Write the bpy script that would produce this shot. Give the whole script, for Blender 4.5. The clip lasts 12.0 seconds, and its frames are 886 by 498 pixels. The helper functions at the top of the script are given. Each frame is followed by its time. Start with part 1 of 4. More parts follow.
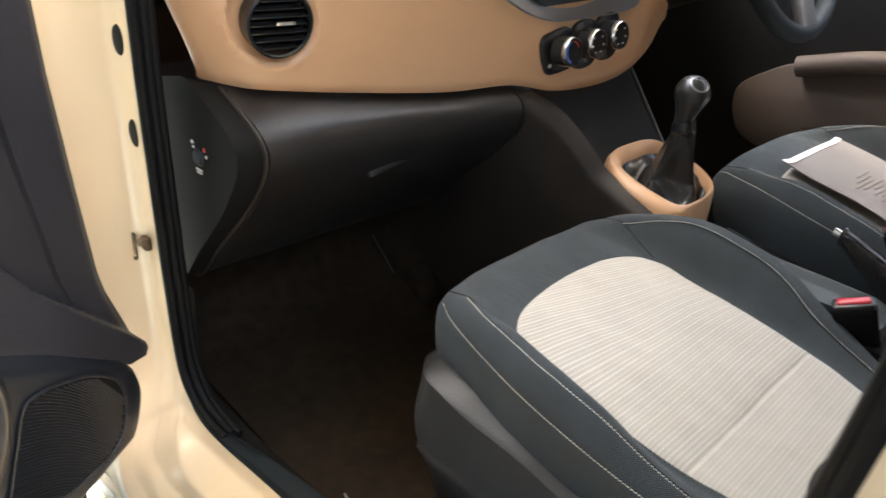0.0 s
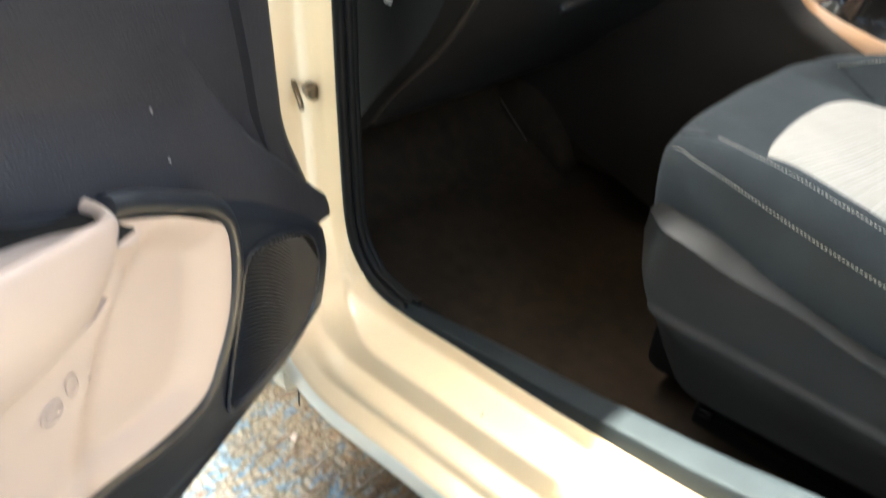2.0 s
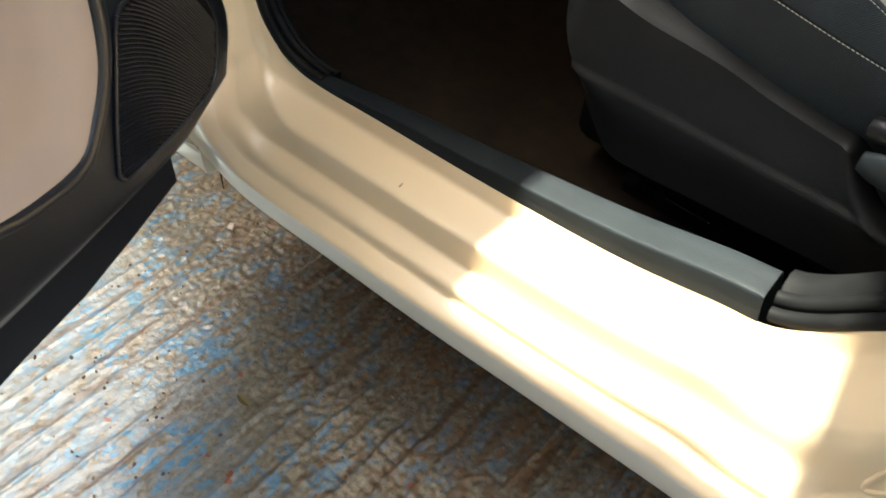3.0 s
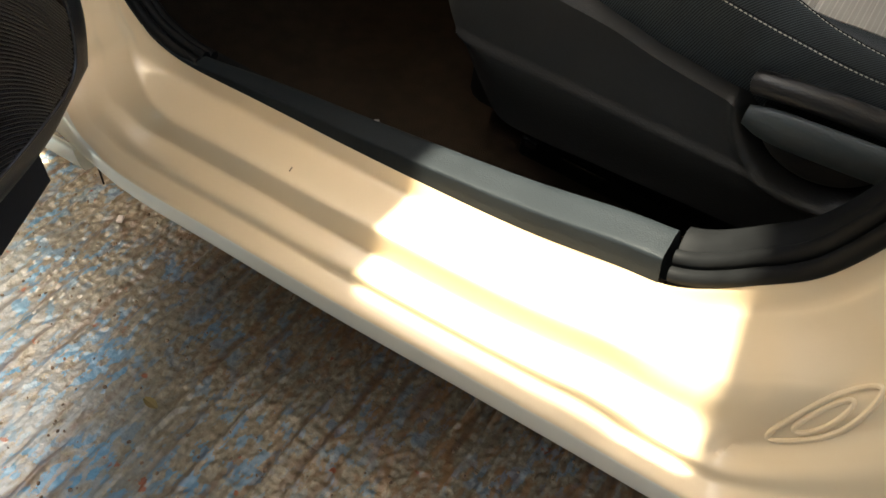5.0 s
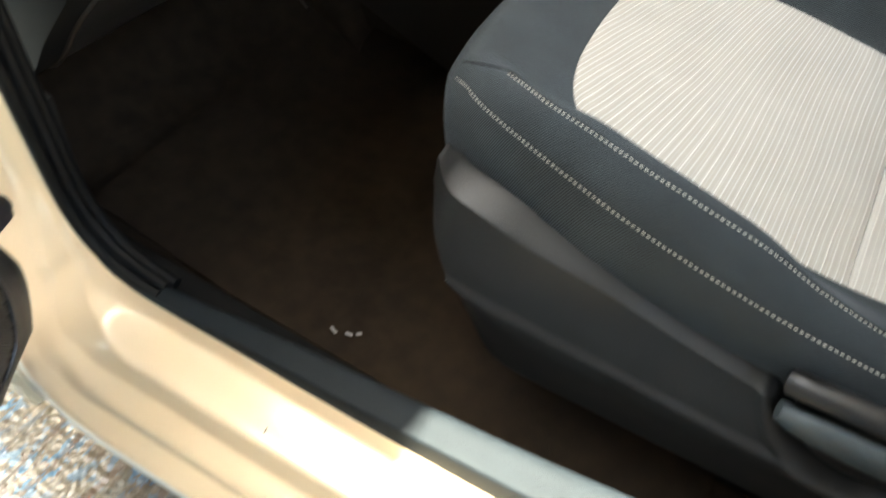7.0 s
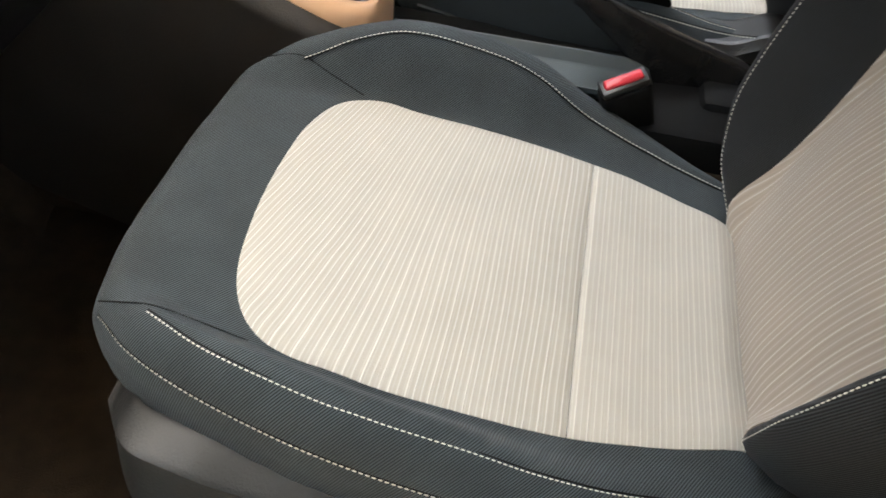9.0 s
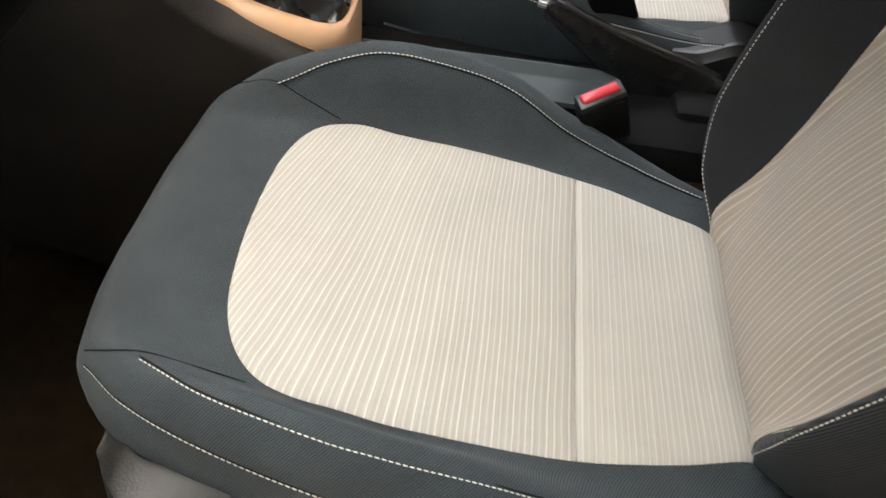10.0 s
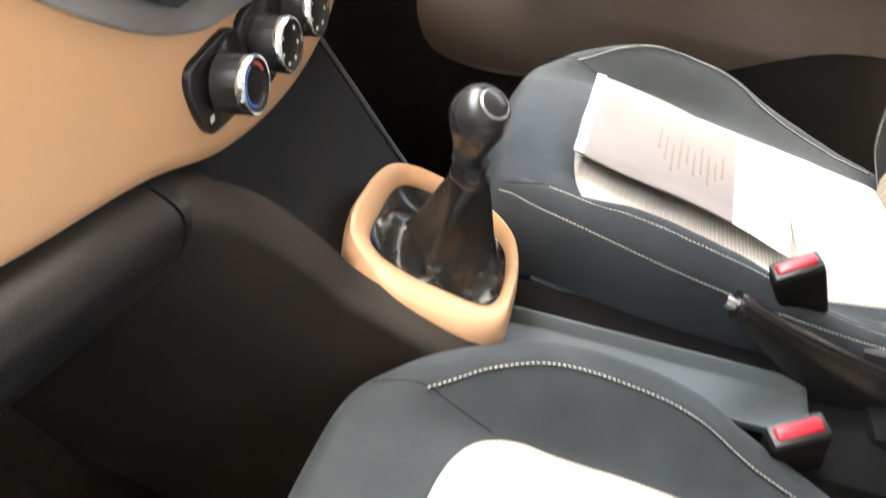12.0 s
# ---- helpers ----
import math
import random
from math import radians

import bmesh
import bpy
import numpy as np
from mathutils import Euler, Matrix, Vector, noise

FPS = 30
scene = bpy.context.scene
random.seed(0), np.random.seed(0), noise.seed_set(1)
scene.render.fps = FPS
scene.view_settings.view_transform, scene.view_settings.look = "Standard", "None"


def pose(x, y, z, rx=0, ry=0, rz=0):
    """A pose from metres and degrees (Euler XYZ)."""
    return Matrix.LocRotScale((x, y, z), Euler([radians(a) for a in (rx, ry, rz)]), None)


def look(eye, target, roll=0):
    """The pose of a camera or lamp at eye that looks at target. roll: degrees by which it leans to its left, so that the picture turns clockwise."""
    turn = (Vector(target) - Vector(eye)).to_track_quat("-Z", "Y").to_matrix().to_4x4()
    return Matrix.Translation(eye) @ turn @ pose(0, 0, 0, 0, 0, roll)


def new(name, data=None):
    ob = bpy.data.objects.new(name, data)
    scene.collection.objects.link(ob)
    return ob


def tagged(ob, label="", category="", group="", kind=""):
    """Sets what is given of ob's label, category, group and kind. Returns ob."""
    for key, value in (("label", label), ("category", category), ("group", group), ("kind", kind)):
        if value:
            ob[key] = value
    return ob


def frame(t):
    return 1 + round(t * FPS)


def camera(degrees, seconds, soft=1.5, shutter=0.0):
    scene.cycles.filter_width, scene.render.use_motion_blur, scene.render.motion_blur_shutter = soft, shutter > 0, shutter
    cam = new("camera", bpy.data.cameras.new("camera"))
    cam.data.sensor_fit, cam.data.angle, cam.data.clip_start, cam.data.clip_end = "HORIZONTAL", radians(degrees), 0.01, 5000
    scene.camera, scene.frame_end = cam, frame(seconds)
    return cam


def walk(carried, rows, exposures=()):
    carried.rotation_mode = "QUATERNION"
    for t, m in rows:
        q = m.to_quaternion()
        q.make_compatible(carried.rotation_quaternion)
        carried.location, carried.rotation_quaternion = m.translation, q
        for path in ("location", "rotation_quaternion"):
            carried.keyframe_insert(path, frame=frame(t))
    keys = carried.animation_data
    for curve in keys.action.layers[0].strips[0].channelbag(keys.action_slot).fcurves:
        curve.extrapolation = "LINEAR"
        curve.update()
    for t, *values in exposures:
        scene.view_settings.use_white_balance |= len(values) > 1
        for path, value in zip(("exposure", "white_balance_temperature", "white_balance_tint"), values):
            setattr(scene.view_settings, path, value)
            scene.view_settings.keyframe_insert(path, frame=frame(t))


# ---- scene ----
cam = camera(58.1, 12.0, soft=1.5, shutter=0.5)
PATH = [
    (0, (-0.324, -0.494, 1.126), (0.984, 0.667, 0.154), 5.1),
    (0.5, (-0.353, -0.407, 1.122), (0.94, 0.74, 0.114), 5.0),
    (1, (-0.404, -0.323, 1.095), (0.888, 0.79, 0.051), 5.3),
    (1.5, (-0.444, -0.268, 1.047), (0.843, 0.835, -0.014), 5.2),
    (1.8, (-0.453, -0.268, 1.014), (0.807, 0.833, -0.082), 4.6),
    (2, (-0.454, -0.268, 0.988), (0.793, 0.777, -0.176), 5.1),
    (2.3, (-0.441, -0.283, 0.948), (0.734, 0.654, -0.372), 5.6),
    (2.5, (-0.427, -0.299, 0.933), (0.696, 0.599, -0.457), 5.4),
    (3, (-0.406, -0.325, 0.929), (0.655, 0.462, -0.573), 5.8),
    (3.5, (-0.393, -0.339, 0.928), (0.675, 0.392, -0.597), 6.3),
    (3.7, (-0.381, -0.347, 0.927), (0.683, 0.357, -0.613), 6.3),
    (5.3, (-0.365, -0.294, 0.932), (0.756, 0.263, -0.628), 8.1),
    (5.5, (-0.364, -0.267, 0.936), (0.757, 0.288, -0.625), 8.0),
    (6, (-0.355, -0.211, 0.958), (0.774, 0.325, -0.603), 8.5),
    (6.5, (-0.288, -0.181, 0.988), (0.866, 0.365, -0.552), 8.6),
    (7, (-0.181, -0.181, 1.01), (0.977, 0.356, -0.53), 7.8),
    (7.5, (-0.089, -0.19, 1.036), (1.119, 0.276, -0.487), 7.4),
    (7.7, (-0.069, -0.194, 1.032), (1.192, 0.223, -0.464), 7.9),
    (9.3, (-0.015, -0.228, 1.053), (1.388, -0.119, -0.368), 6.5),
    (9.5, (-0.015, -0.219, 1.05), (1.401, -0.144, -0.36), 6.9),
    (10, (-0.004, -0.19, 1.048), (1.418, -0.148, -0.357), 7.0),
    (10.5, (0.027, -0.143, 1.053), (1.47, -0.125, -0.333), 7.1),
    (11, (0.097, -0.094, 1.062), (1.549, -0.109, -0.312), 9.0),
    (11.5, (0.133, -0.059, 1.082), (1.638, -0.005, -0.235), 10.3),
    (11.8, (0.166, -0.048, 1.099), (1.699, 0.102, -0.177), 9.9),
    (12, (0.192, -0.044, 1.109), (1.734, 0.142, -0.151), 10.0),
]
SUN = Vector((0.04, 0.1, 1.0)).normalized()
EXPOSURES = [(0.0, 4.97, 7400, 4), (0.5, 5.35, 7350, 4), (1.0, 5.57, 7450, 4), (1.5, 5.52, 7200, 2), (2.0, 5.20, 6950, -2), (2.5, 4.80, 7150, -1), (3.0, 4.03, 7400, 1), (3.5, 3.77, 7650, 1), (5.5, 3.74, 8000, 3), (6.5, 4.52, 7450, 1), (7.5, 5.17, 7050, -2), (9.5, 4.97, 7650, 2), (10.0, 5.02, 7650, 2), (10.5, 5.00, 7650, 2), (11.0, 5.12, 7750, 2), (11.5, 5.60, 7850, 4), (12.0, 6.05, 7700, 4)]
walk(cam, [(t, look(eye, target, roll)) for t, eye, target, roll in PATH], EXPOSURES)

# ---- light ----
world = bpy.data.worlds.new("sky")
scene.world = world
world.use_nodes = True
wn = world.node_tree.nodes
sky = wn.new("ShaderNodeTexSky")
sky.sky_type, sky.sun_disc = "NISHITA", False
sky.sun_elevation = math.asin(SUN.z)
sky.sun_rotation = math.atan2(SUN.x, SUN.y)
sky.dust_density = 4.0
world.node_tree.links.new(sky.outputs[0], wn["Background"].inputs[0])
wn["Background"].inputs[1].default_value = 0.085
sun = new("sun", bpy.data.lights.new("sun", "SUN"))
sun.data.energy, sun.data.angle, sun.data.color = 2.4, radians(0.5), (1.0, 0.97, 0.93)
sun.matrix_world = look(SUN * 20, (0, 0, 0))


# ---- materials ----
def material(name, base, rough=0.5, metal=0.0, var=0.12, scale=8.0, bump=0.1, grain=400.0, depth=0.001, coat=0.0, rvar=0.08, spec=0.5):
    m = bpy.data.materials.new(name)
    m.use_nodes = True
    nt = m.node_tree
    p = nt.nodes["Principled BSDF"]
    tc = nt.nodes.new("ShaderNodeTexCoord")
    n1 = nt.nodes.new("ShaderNodeTexNoise")
    n1.inputs["Scale"].default_value, n1.inputs["Detail"].default_value = scale, 6
    n2 = nt.nodes.new("ShaderNodeTexNoise")
    n2.inputs["Scale"].default_value, n2.inputs["Detail"].default_value = grain, 3
    nt.links.new(tc.outputs["Object"], n1.inputs["Vector"])
    nt.links.new(tc.outputs["Object"], n2.inputs["Vector"])
    ramp = nt.nodes.new("ShaderNodeValToRGB")
    ramp.color_ramp.elements[0].position, ramp.color_ramp.elements[1].position = 0.3, 0.7
    ramp.color_ramp.elements[0].color = (*[c * (1 - var) for c in base], 1)
    ramp.color_ramp.elements[1].color = (*[min(1, c * (1 + var)) for c in base], 1)
    nt.links.new(n1.outputs["Fac"], ramp.inputs[0])
    nt.links.new(ramp.outputs[0], p.inputs["Base Color"])
    mr = nt.nodes.new("ShaderNodeMapRange")
    mr.inputs["To Min"].default_value, mr.inputs["To Max"].default_value = max(0.02, rough - rvar), min(1, rough + rvar)
    nt.links.new(n1.outputs["Fac"], mr.inputs["Value"])
    nt.links.new(mr.outputs[0], p.inputs["Roughness"])
    b = nt.nodes.new("ShaderNodeBump")
    b.inputs["Strength"].default_value, b.inputs["Distance"].default_value = bump, depth
    nt.links.new(n2.outputs["Fac"], b.inputs["Height"])
    nt.links.new(b.outputs[0], p.inputs["Normal"])
    p.inputs["Metallic"].default_value = metal
    p.inputs["Coat Weight"].default_value = coat
    p.inputs["Coat Roughness"].default_value = 0.1
    p.inputs["Specular IOR Level"].default_value = spec
    return m


def node_math(nt, op, a, b=None):
    n = nt.nodes.new("ShaderNodeMath")
    n.operation = op
    for i, v in enumerate((a, b)):
        if v is None:
            continue
        if isinstance(v, (int, float)):
            n.inputs[i].default_value = v
        else:
            nt.links.new(v, n.inputs[i])
    return n.outputs[0]


def ribbed_cloth(name, dark, light, period, wander, along="Y", fan=0.0):
    m = material(name, dark, 0.85, var=0.05, scale=14, bump=0.15, grain=900, depth=0.0006, spec=0.2)
    nt = m.node_tree
    p = nt.nodes["Principled BSDF"]
    tc = nt.nodes["Texture Coordinate"]
    sep = nt.nodes.new("ShaderNodeSeparateXYZ")
    nt.links.new(tc.outputs["Object"], sep.inputs[0])
    mp = nt.nodes.new("ShaderNodeMapping")
    mp.inputs["Scale"].default_value = (3.2, 7, 7)
    nt.links.new(tc.outputs["Object"], mp.inputs[0])
    nz = nt.nodes.new("ShaderNodeTexNoise")
    nz.inputs["Scale"].default_value, nz.inputs["Detail"].default_value = 1.0, 0.6
    nt.links.new(mp.outputs[0], nz.inputs["Vector"])
    shift = node_math(nt, "MULTIPLY", node_math(nt, "SUBTRACT", nz.outputs["Fac"], 0.5), wander)
    line = node_math(nt, "ADD", sep.outputs[along], shift)
    if fan:
        near = nt.nodes.new("ShaderNodeMapRange")
        near.inputs["From Min"].default_value, near.inputs["From Max"].default_value, near.inputs["To Max"].default_value = -0.24, -0.02, fan
        nt.links.new(sep.outputs["Y"], near.inputs["Value"])
        line = node_math(nt, "ADD", line, node_math(nt, "MULTIPLY", node_math(nt, "SUBTRACT", sep.outputs["X"], 0.42), near.outputs[0]))
    wave = node_math(nt, "SINE", node_math(nt, "MULTIPLY", line, 2 * math.pi / period))
    slow = node_math(nt, "SINE", node_math(nt, "MULTIPLY", line, 2 * math.pi / (period * 2.7)))
    uneven = node_math(nt, "SINE", node_math(nt, "MULTIPLY", line, 2 * math.pi / (period * 0.62)))
    peak = node_math(nt, "POWER", node_math(nt, "ADD", node_math(nt, "MULTIPLY", wave, 0.5), 0.5), 9.0)
    peak2 = node_math(nt, "MULTIPLY", node_math(nt, "POWER", node_math(nt, "ADD", node_math(nt, "MULTIPLY", uneven, 0.5), 0.5), 5.0), 0.2)
    fac = node_math(nt, "MULTIPLY", node_math(nt, "MAXIMUM", peak, peak2), node_math(nt, "ADD", node_math(nt, "MULTIPLY", slow, 0.25), 0.75))
    mix = nt.nodes.new("ShaderNodeMix")
    mix.data_type = "RGBA"
    nt.links.new(fac, mix.inputs[0])
    nt.links.new(nt.nodes["Color Ramp"].outputs[0], mix.inputs[6])
    mix.inputs[7].default_value = (*light, 1)
    nt.links.new(mix.outputs[2], p.inputs["Base Color"])
    b2 = nt.nodes.new("ShaderNodeBump")
    b2.inputs["Strength"].default_value, b2.inputs["Distance"].default_value = 0.5, 0.0007
    nt.links.new(fac, b2.inputs["Height"])
    nt.links.new(nt.nodes["Bump"].outputs[0], b2.inputs["Normal"])
    nt.links.new(b2.outputs[0], p.inputs["Normal"])
    p.inputs["Sheen Weight"].default_value = 0.2
    return m


def twill(name, base):
    m = material(name, base, 0.8, var=0.22, scale=16, bump=0.3, grain=900, depth=0.0008, spec=0.3)
    nt = m.node_tree
    p = nt.nodes["Principled BSDF"]
    tc = nt.nodes["Texture Coordinate"]
    dot = nt.nodes.new("ShaderNodeVectorMath")
    dot.operation = "DOT_PRODUCT"
    dot.inputs[1].default_value = (1.0, 1.25, 0.7)
    nt.links.new(tc.outputs["Object"], dot.inputs[0])
    wave = node_math(nt, "SINE", node_math(nt, "MULTIPLY", dot.outputs["Value"], 2 * math.pi / 0.003))
    shade = nt.nodes.new("ShaderNodeMapRange")
    shade.inputs["From Min"].default_value, shade.inputs["To Min"].default_value, shade.inputs["To Max"].default_value = -1.0, 0.08, 1.9
    nt.links.new(wave, shade.inputs["Value"])
    weave = nt.nodes.new("ShaderNodeVectorMath")
    weave.operation = "SCALE"
    nt.links.new(nt.nodes["Color Ramp"].outputs[0], weave.inputs[0])
    nt.links.new(shade.outputs[0], weave.inputs["Scale"])
    nt.links.new(weave.outputs[0], p.inputs["Base Color"])
    b2 = nt.nodes.new("ShaderNodeBump")
    b2.inputs["Strength"].default_value, b2.inputs["Distance"].default_value = 0.45, 0.0005
    nt.links.new(wave, b2.inputs["Height"])
    nt.links.new(nt.nodes["Bump"].outputs[0], b2.inputs["Normal"])
    nt.links.new(b2.outputs[0], p.inputs["Normal"])
    p.inputs["Sheen Weight"].default_value = 0.05
    p.inputs["Sheen Tint"].default_value = (0.85, 0.93, 1.0, 1)
    return m


def rough_concrete(name):
    m = material(name, (0.2, 0.17, 0.12), 0.33, var=0.35, scale=140, bump=0.3, grain=260, depth=0.003, spec=0.62, rvar=0.12, coat=0.16)
    nt = m.node_tree
    p = nt.nodes["Principled BSDF"]
    tc = nt.nodes["Texture Coordinate"]

    def noise_fac(scale, detail, lo, hi, stretch=(1, 1, 1)):
        mp = nt.nodes.new("ShaderNodeMapping")
        mp.inputs["Scale"].default_value = stretch
        nt.links.new(tc.outputs["Object"], mp.inputs[0])
        n = nt.nodes.new("ShaderNodeTexNoise")
        n.inputs["Scale"].default_value, n.inputs["Detail"].default_value = scale, detail
        nt.links.new(mp.outputs[0], n.inputs["Vector"])
        r = nt.nodes.new("ShaderNodeMapRange")
        r.inputs["From Min"].default_value, r.inputs["From Max"].default_value = lo, hi
        nt.links.new(n.outputs["Fac"], r.inputs["Value"])
        return r.outputs[0]

    def layer(under, colour, fac):
        mix = nt.nodes.new("ShaderNodeMix")
        mix.data_type = "RGBA"
        nt.links.new(fac, mix.inputs[0])
        nt.links.new(under, mix.inputs[6])
        mix.inputs[7].default_value = (*colour, 1)
        return mix.outputs[2]

    col = nt.nodes["Color Ramp"].outputs[0]
    brown = noise_fac(140, 4, 0.52, 0.6, (0.6, 1, 1))
    big = noise_fac(5.5, 3, 0.34, 0.56)
    col = layer(col, (0.115, 0.07, 0.036), node_math(nt, "MULTIPLY", brown, node_math(nt, "SUBTRACT", 1.0, node_math(nt, "MULTIPLY", big, 0.6))))
    ysep = nt.nodes.new("ShaderNodeSeparateXYZ")
    nt.links.new(tc.outputs["Object"], ysep.inputs[0])
    across = node_math(nt, "ADD", node_math(nt, "SUBTRACT", ysep.outputs["X"], node_math(nt, "MULTIPLY", ysep.outputs["Y"], 0.378)), 0.295)

    def spread(lo, hi, top=1.0, low=0.0):
        """From low at lo to top at hi, across the worn edge of the painted area."""
        r = nt.nodes.new("ShaderNodeMapRange")
        r.inputs["From Min"].default_value, r.inputs["From Max"].default_value = lo, hi
        r.inputs["To Min"].default_value, r.inputs["To Max"].default_value = low, top
        nt.links.new(across, r.inputs["Value"])
        return r.outputs[0]

    wash = node_math(nt, "MULTIPLY", spread(0.13, -0.07, 0.85), noise_fac(60, 5, 0.36, 0.56, (0.6, 1, 1)))
    col = layer(col, (0.225, 0.275, 0.31), wash)
    col = layer(col, (0.21, 0.1, 0.036), node_math(nt, "MULTIPLY", spread(0.12, 0.34, 0.75), noise_fac(75, 4, 0.47, 0.6, (0.5, 1, 1))))
    blue = node_math(nt, "MULTIPLY", noise_fac(95, 5, 0.52, 0.56, (0.5, 1, 1)), node_math(nt, "MULTIPLY", noise_fac(9, 3, 0.36, 0.58), spread(0.3, 0.0, 1.0, 0.4)))
    col = layer(col, (0.05, 0.22, 0.38), node_math(nt, "MULTIPLY", blue, 0.9))
    nz = nt.nodes.new("ShaderNodeTexNoise")
    nz.inputs["Scale"].default_value, nz.inputs["Detail"].default_value = 9.0, 4
    nt.links.new(tc.outputs["Object"], nz.inputs["Vector"])
    wob = node_math(nt, "MULTIPLY", node_math(nt, "SUBTRACT", nz.outputs["Fac"], 0.5), 0.045)
    line = node_math(nt, "SINE", node_math(nt, "MULTIPLY", node_math(nt, "ADD", ysep.outputs["Y"], wob), 2 * math.pi / 0.036))
    lr = nt.nodes.new("ShaderNodeMapRange")
    lr.inputs["From Min"].default_value, lr.inputs["From Max"].default_value = 0.35, 0.9
    nt.links.new(line, lr.inputs["Value"])
    patchy = noise_fac(7, 3, 0.42, 0.6, (0.5, 1.6, 1))
    col = layer(col, (0.105, 0.055, 0.027), node_math(nt, "MULTIPLY", node_math(nt, "MULTIPLY", lr.outputs[0], patchy), 0.75))
    rust = noise_fac(40, 3, 0.69, 0.72)
    col = layer(col, (0.22, 0.055, 0.02), rust)
    nt.links.new(col, p.inputs["Base Color"])
    return m


paint = material("cream_paint", (0.74, 0.585, 0.39), 0.38, var=0.03, scale=3, bump=0.02, grain=300, coat=0.5, rvar=0.04)
# whiter than the cream; on the sill flange this stands for mirrored sky
paint_bright = material("brightened_paint", (0.74, 0.71, 0.63), 0.35, var=0.03, scale=3, bump=0.02, grain=300, coat=0.8, rvar=0.04)
fabric = twill("dark_woven_fabric", (0.0315, 0.0385, 0.042))
# the slate twill again, blackened for the shade on the backrests
fabric_shaded = twill("shaded_woven_fabric", (0.013, 0.0135, 0.0145))
cloth = ribbed_cloth("cream_ribbed_cloth", (0.35, 0.325, 0.28), (0.61, 0.58, 0.53), 0.0049, 0.035, fan=0.27)
cloth_rear = ribbed_cloth("cream_straight_ribbed_cloth", (0.375, 0.35, 0.305), (0.56, 0.53, 0.475), 0.0048, 0.005)
thread = material("stitch_thread", (0.66, 0.62, 0.53), 0.7, bump=0.1)
plastic = material("black_grained_plastic", (0.0145, 0.0135, 0.0130), 0.36, var=0.15, scale=12, bump=0.35, grain=520, depth=0.0012)
plastic_grey = material("dark_grey_plastic", (0.0235, 0.030, 0.035), 0.5, var=0.12, scale=10, bump=0.35, grain=600, depth=0.001, spec=0.15)
plastic_dark = material("charcoal_plastic", (0.0095, 0.0087, 0.0083), 0.58, var=0.12, scale=10, bump=0.35, grain=600, depth=0.001, spec=0.14)
plastic_tray = material("slate_grey_plastic", (0.053, 0.065, 0.069), 0.5, var=0.1, scale=10, bump=0.3, grain=600, depth=0.001)
flank = material("matte_charcoal_plastic", (0.0205, 0.0158, 0.0125), 0.56, var=0.2, scale=15, bump=0.4, grain=500, spec=0.3)
shield_grey = material("seat_shield_plastic", (0.0135, 0.0134, 0.0132), 0.45, var=0.15, scale=15, bump=0.4, grain=500, spec=0.4)
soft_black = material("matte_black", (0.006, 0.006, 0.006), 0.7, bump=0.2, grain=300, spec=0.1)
rubber = material("black_rubber_seal", (0.0055, 0.006, 0.0065), 0.55, var=0.2, scale=40, bump=0.1, spec=0.12)
leather = material("black_leatherette", (0.011, 0.0105, 0.010), 0.24, var=0.2, scale=20, bump=0.4, grain=240, depth=0.0012, spec=0.4)
gloss_black = material("gloss_black", (0.012, 0.012, 0.013), 0.22, bump=0.02)
knob_black = material("satin_black", (0.022, 0.023, 0.024), 0.24, bump=0.05, grain=800)
tan = material("tan_dash_plastic", (0.54, 0.315, 0.175), 0.39, var=0.05, scale=5, bump=0.12, grain=700, depth=0.0008)
pink_beige = material("pale_beige_plastic", (0.43, 0.342, 0.29), 0.5, var=0.05, scale=5, bump=0.15, grain=600, depth=0.0008)
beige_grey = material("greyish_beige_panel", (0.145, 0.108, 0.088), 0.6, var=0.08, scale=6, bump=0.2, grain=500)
door_black = material("door_black_plastic", (0.026, 0.026, 0.031), 0.45, var=0.18, scale=9, bump=0.5, grain=420, depth=0.0015)
door_navy = material("door_rim_plastic", (0.0125, 0.0155, 0.021), 0.36, var=0.12, scale=9, bump=0.25, grain=500)
carpet = material("brown_black_carpet", (0.0265, 0.0182, 0.0118), 0.95, var=0.22, scale=45, bump=0.9, grain=900, depth=0.003, spec=0.1)
carpet_edge = material("brown_carpet_edge", (0.075, 0.058, 0.044), 0.8, bump=0.2)
chrome = material("chrome", (0.75, 0.75, 0.74), 0.14, metal=1.0, var=0.03, bump=0.0)
silver = material("silver_plastic", (0.27, 0.27, 0.28), 0.32, metal=0.6, var=0.05, bump=0.05)
steel = material("dull_steel", (0.13, 0.1, 0.07), 0.4, metal=0.8, var=0.3, scale=60)
red = material("red_button", (0.5, 0.02, 0.035), 0.3, var=0.08, bump=0.05)
red_mark = material("red_print", (0.55, 0.06, 0.05), 0.5, bump=0.0)
blue_mark = material("blue_print", (0.04, 0.13, 0.55), 0.5, bump=0.0)
worn_mark = material("worn_pale_mark", (0.34, 0.33, 0.32), 0.6, bump=0.0)
white_mark = material("white_print", (0.7, 0.68, 0.65), 0.5, bump=0.0)
# whitish printed paper, its grey puts a shadow into the colour
paper_shadowed = material("shadowed_printed_paper", (0.17, 0.145, 0.128), 0.5, var=0.1, scale=12, bump=0.1, grain=60)
faded_print = material("faded_print", (0.135, 0.105, 0.08), 0.6, bump=0.0)
paper_white = material("white_paper", (0.85, 0.84, 0.82), 0.45, var=0.02, bump=0.05)
headliner = material("pale_headliner", (0.5, 0.46, 0.4), 0.9, bump=0.3, grain=500)
concrete = rough_concrete("painted_rough_concrete")
plain_concrete = material("pale_plaster", (0.7, 0.68, 0.64), 0.9, var=0.15, scale=2, bump=0.4, grain=40, depth=0.01)
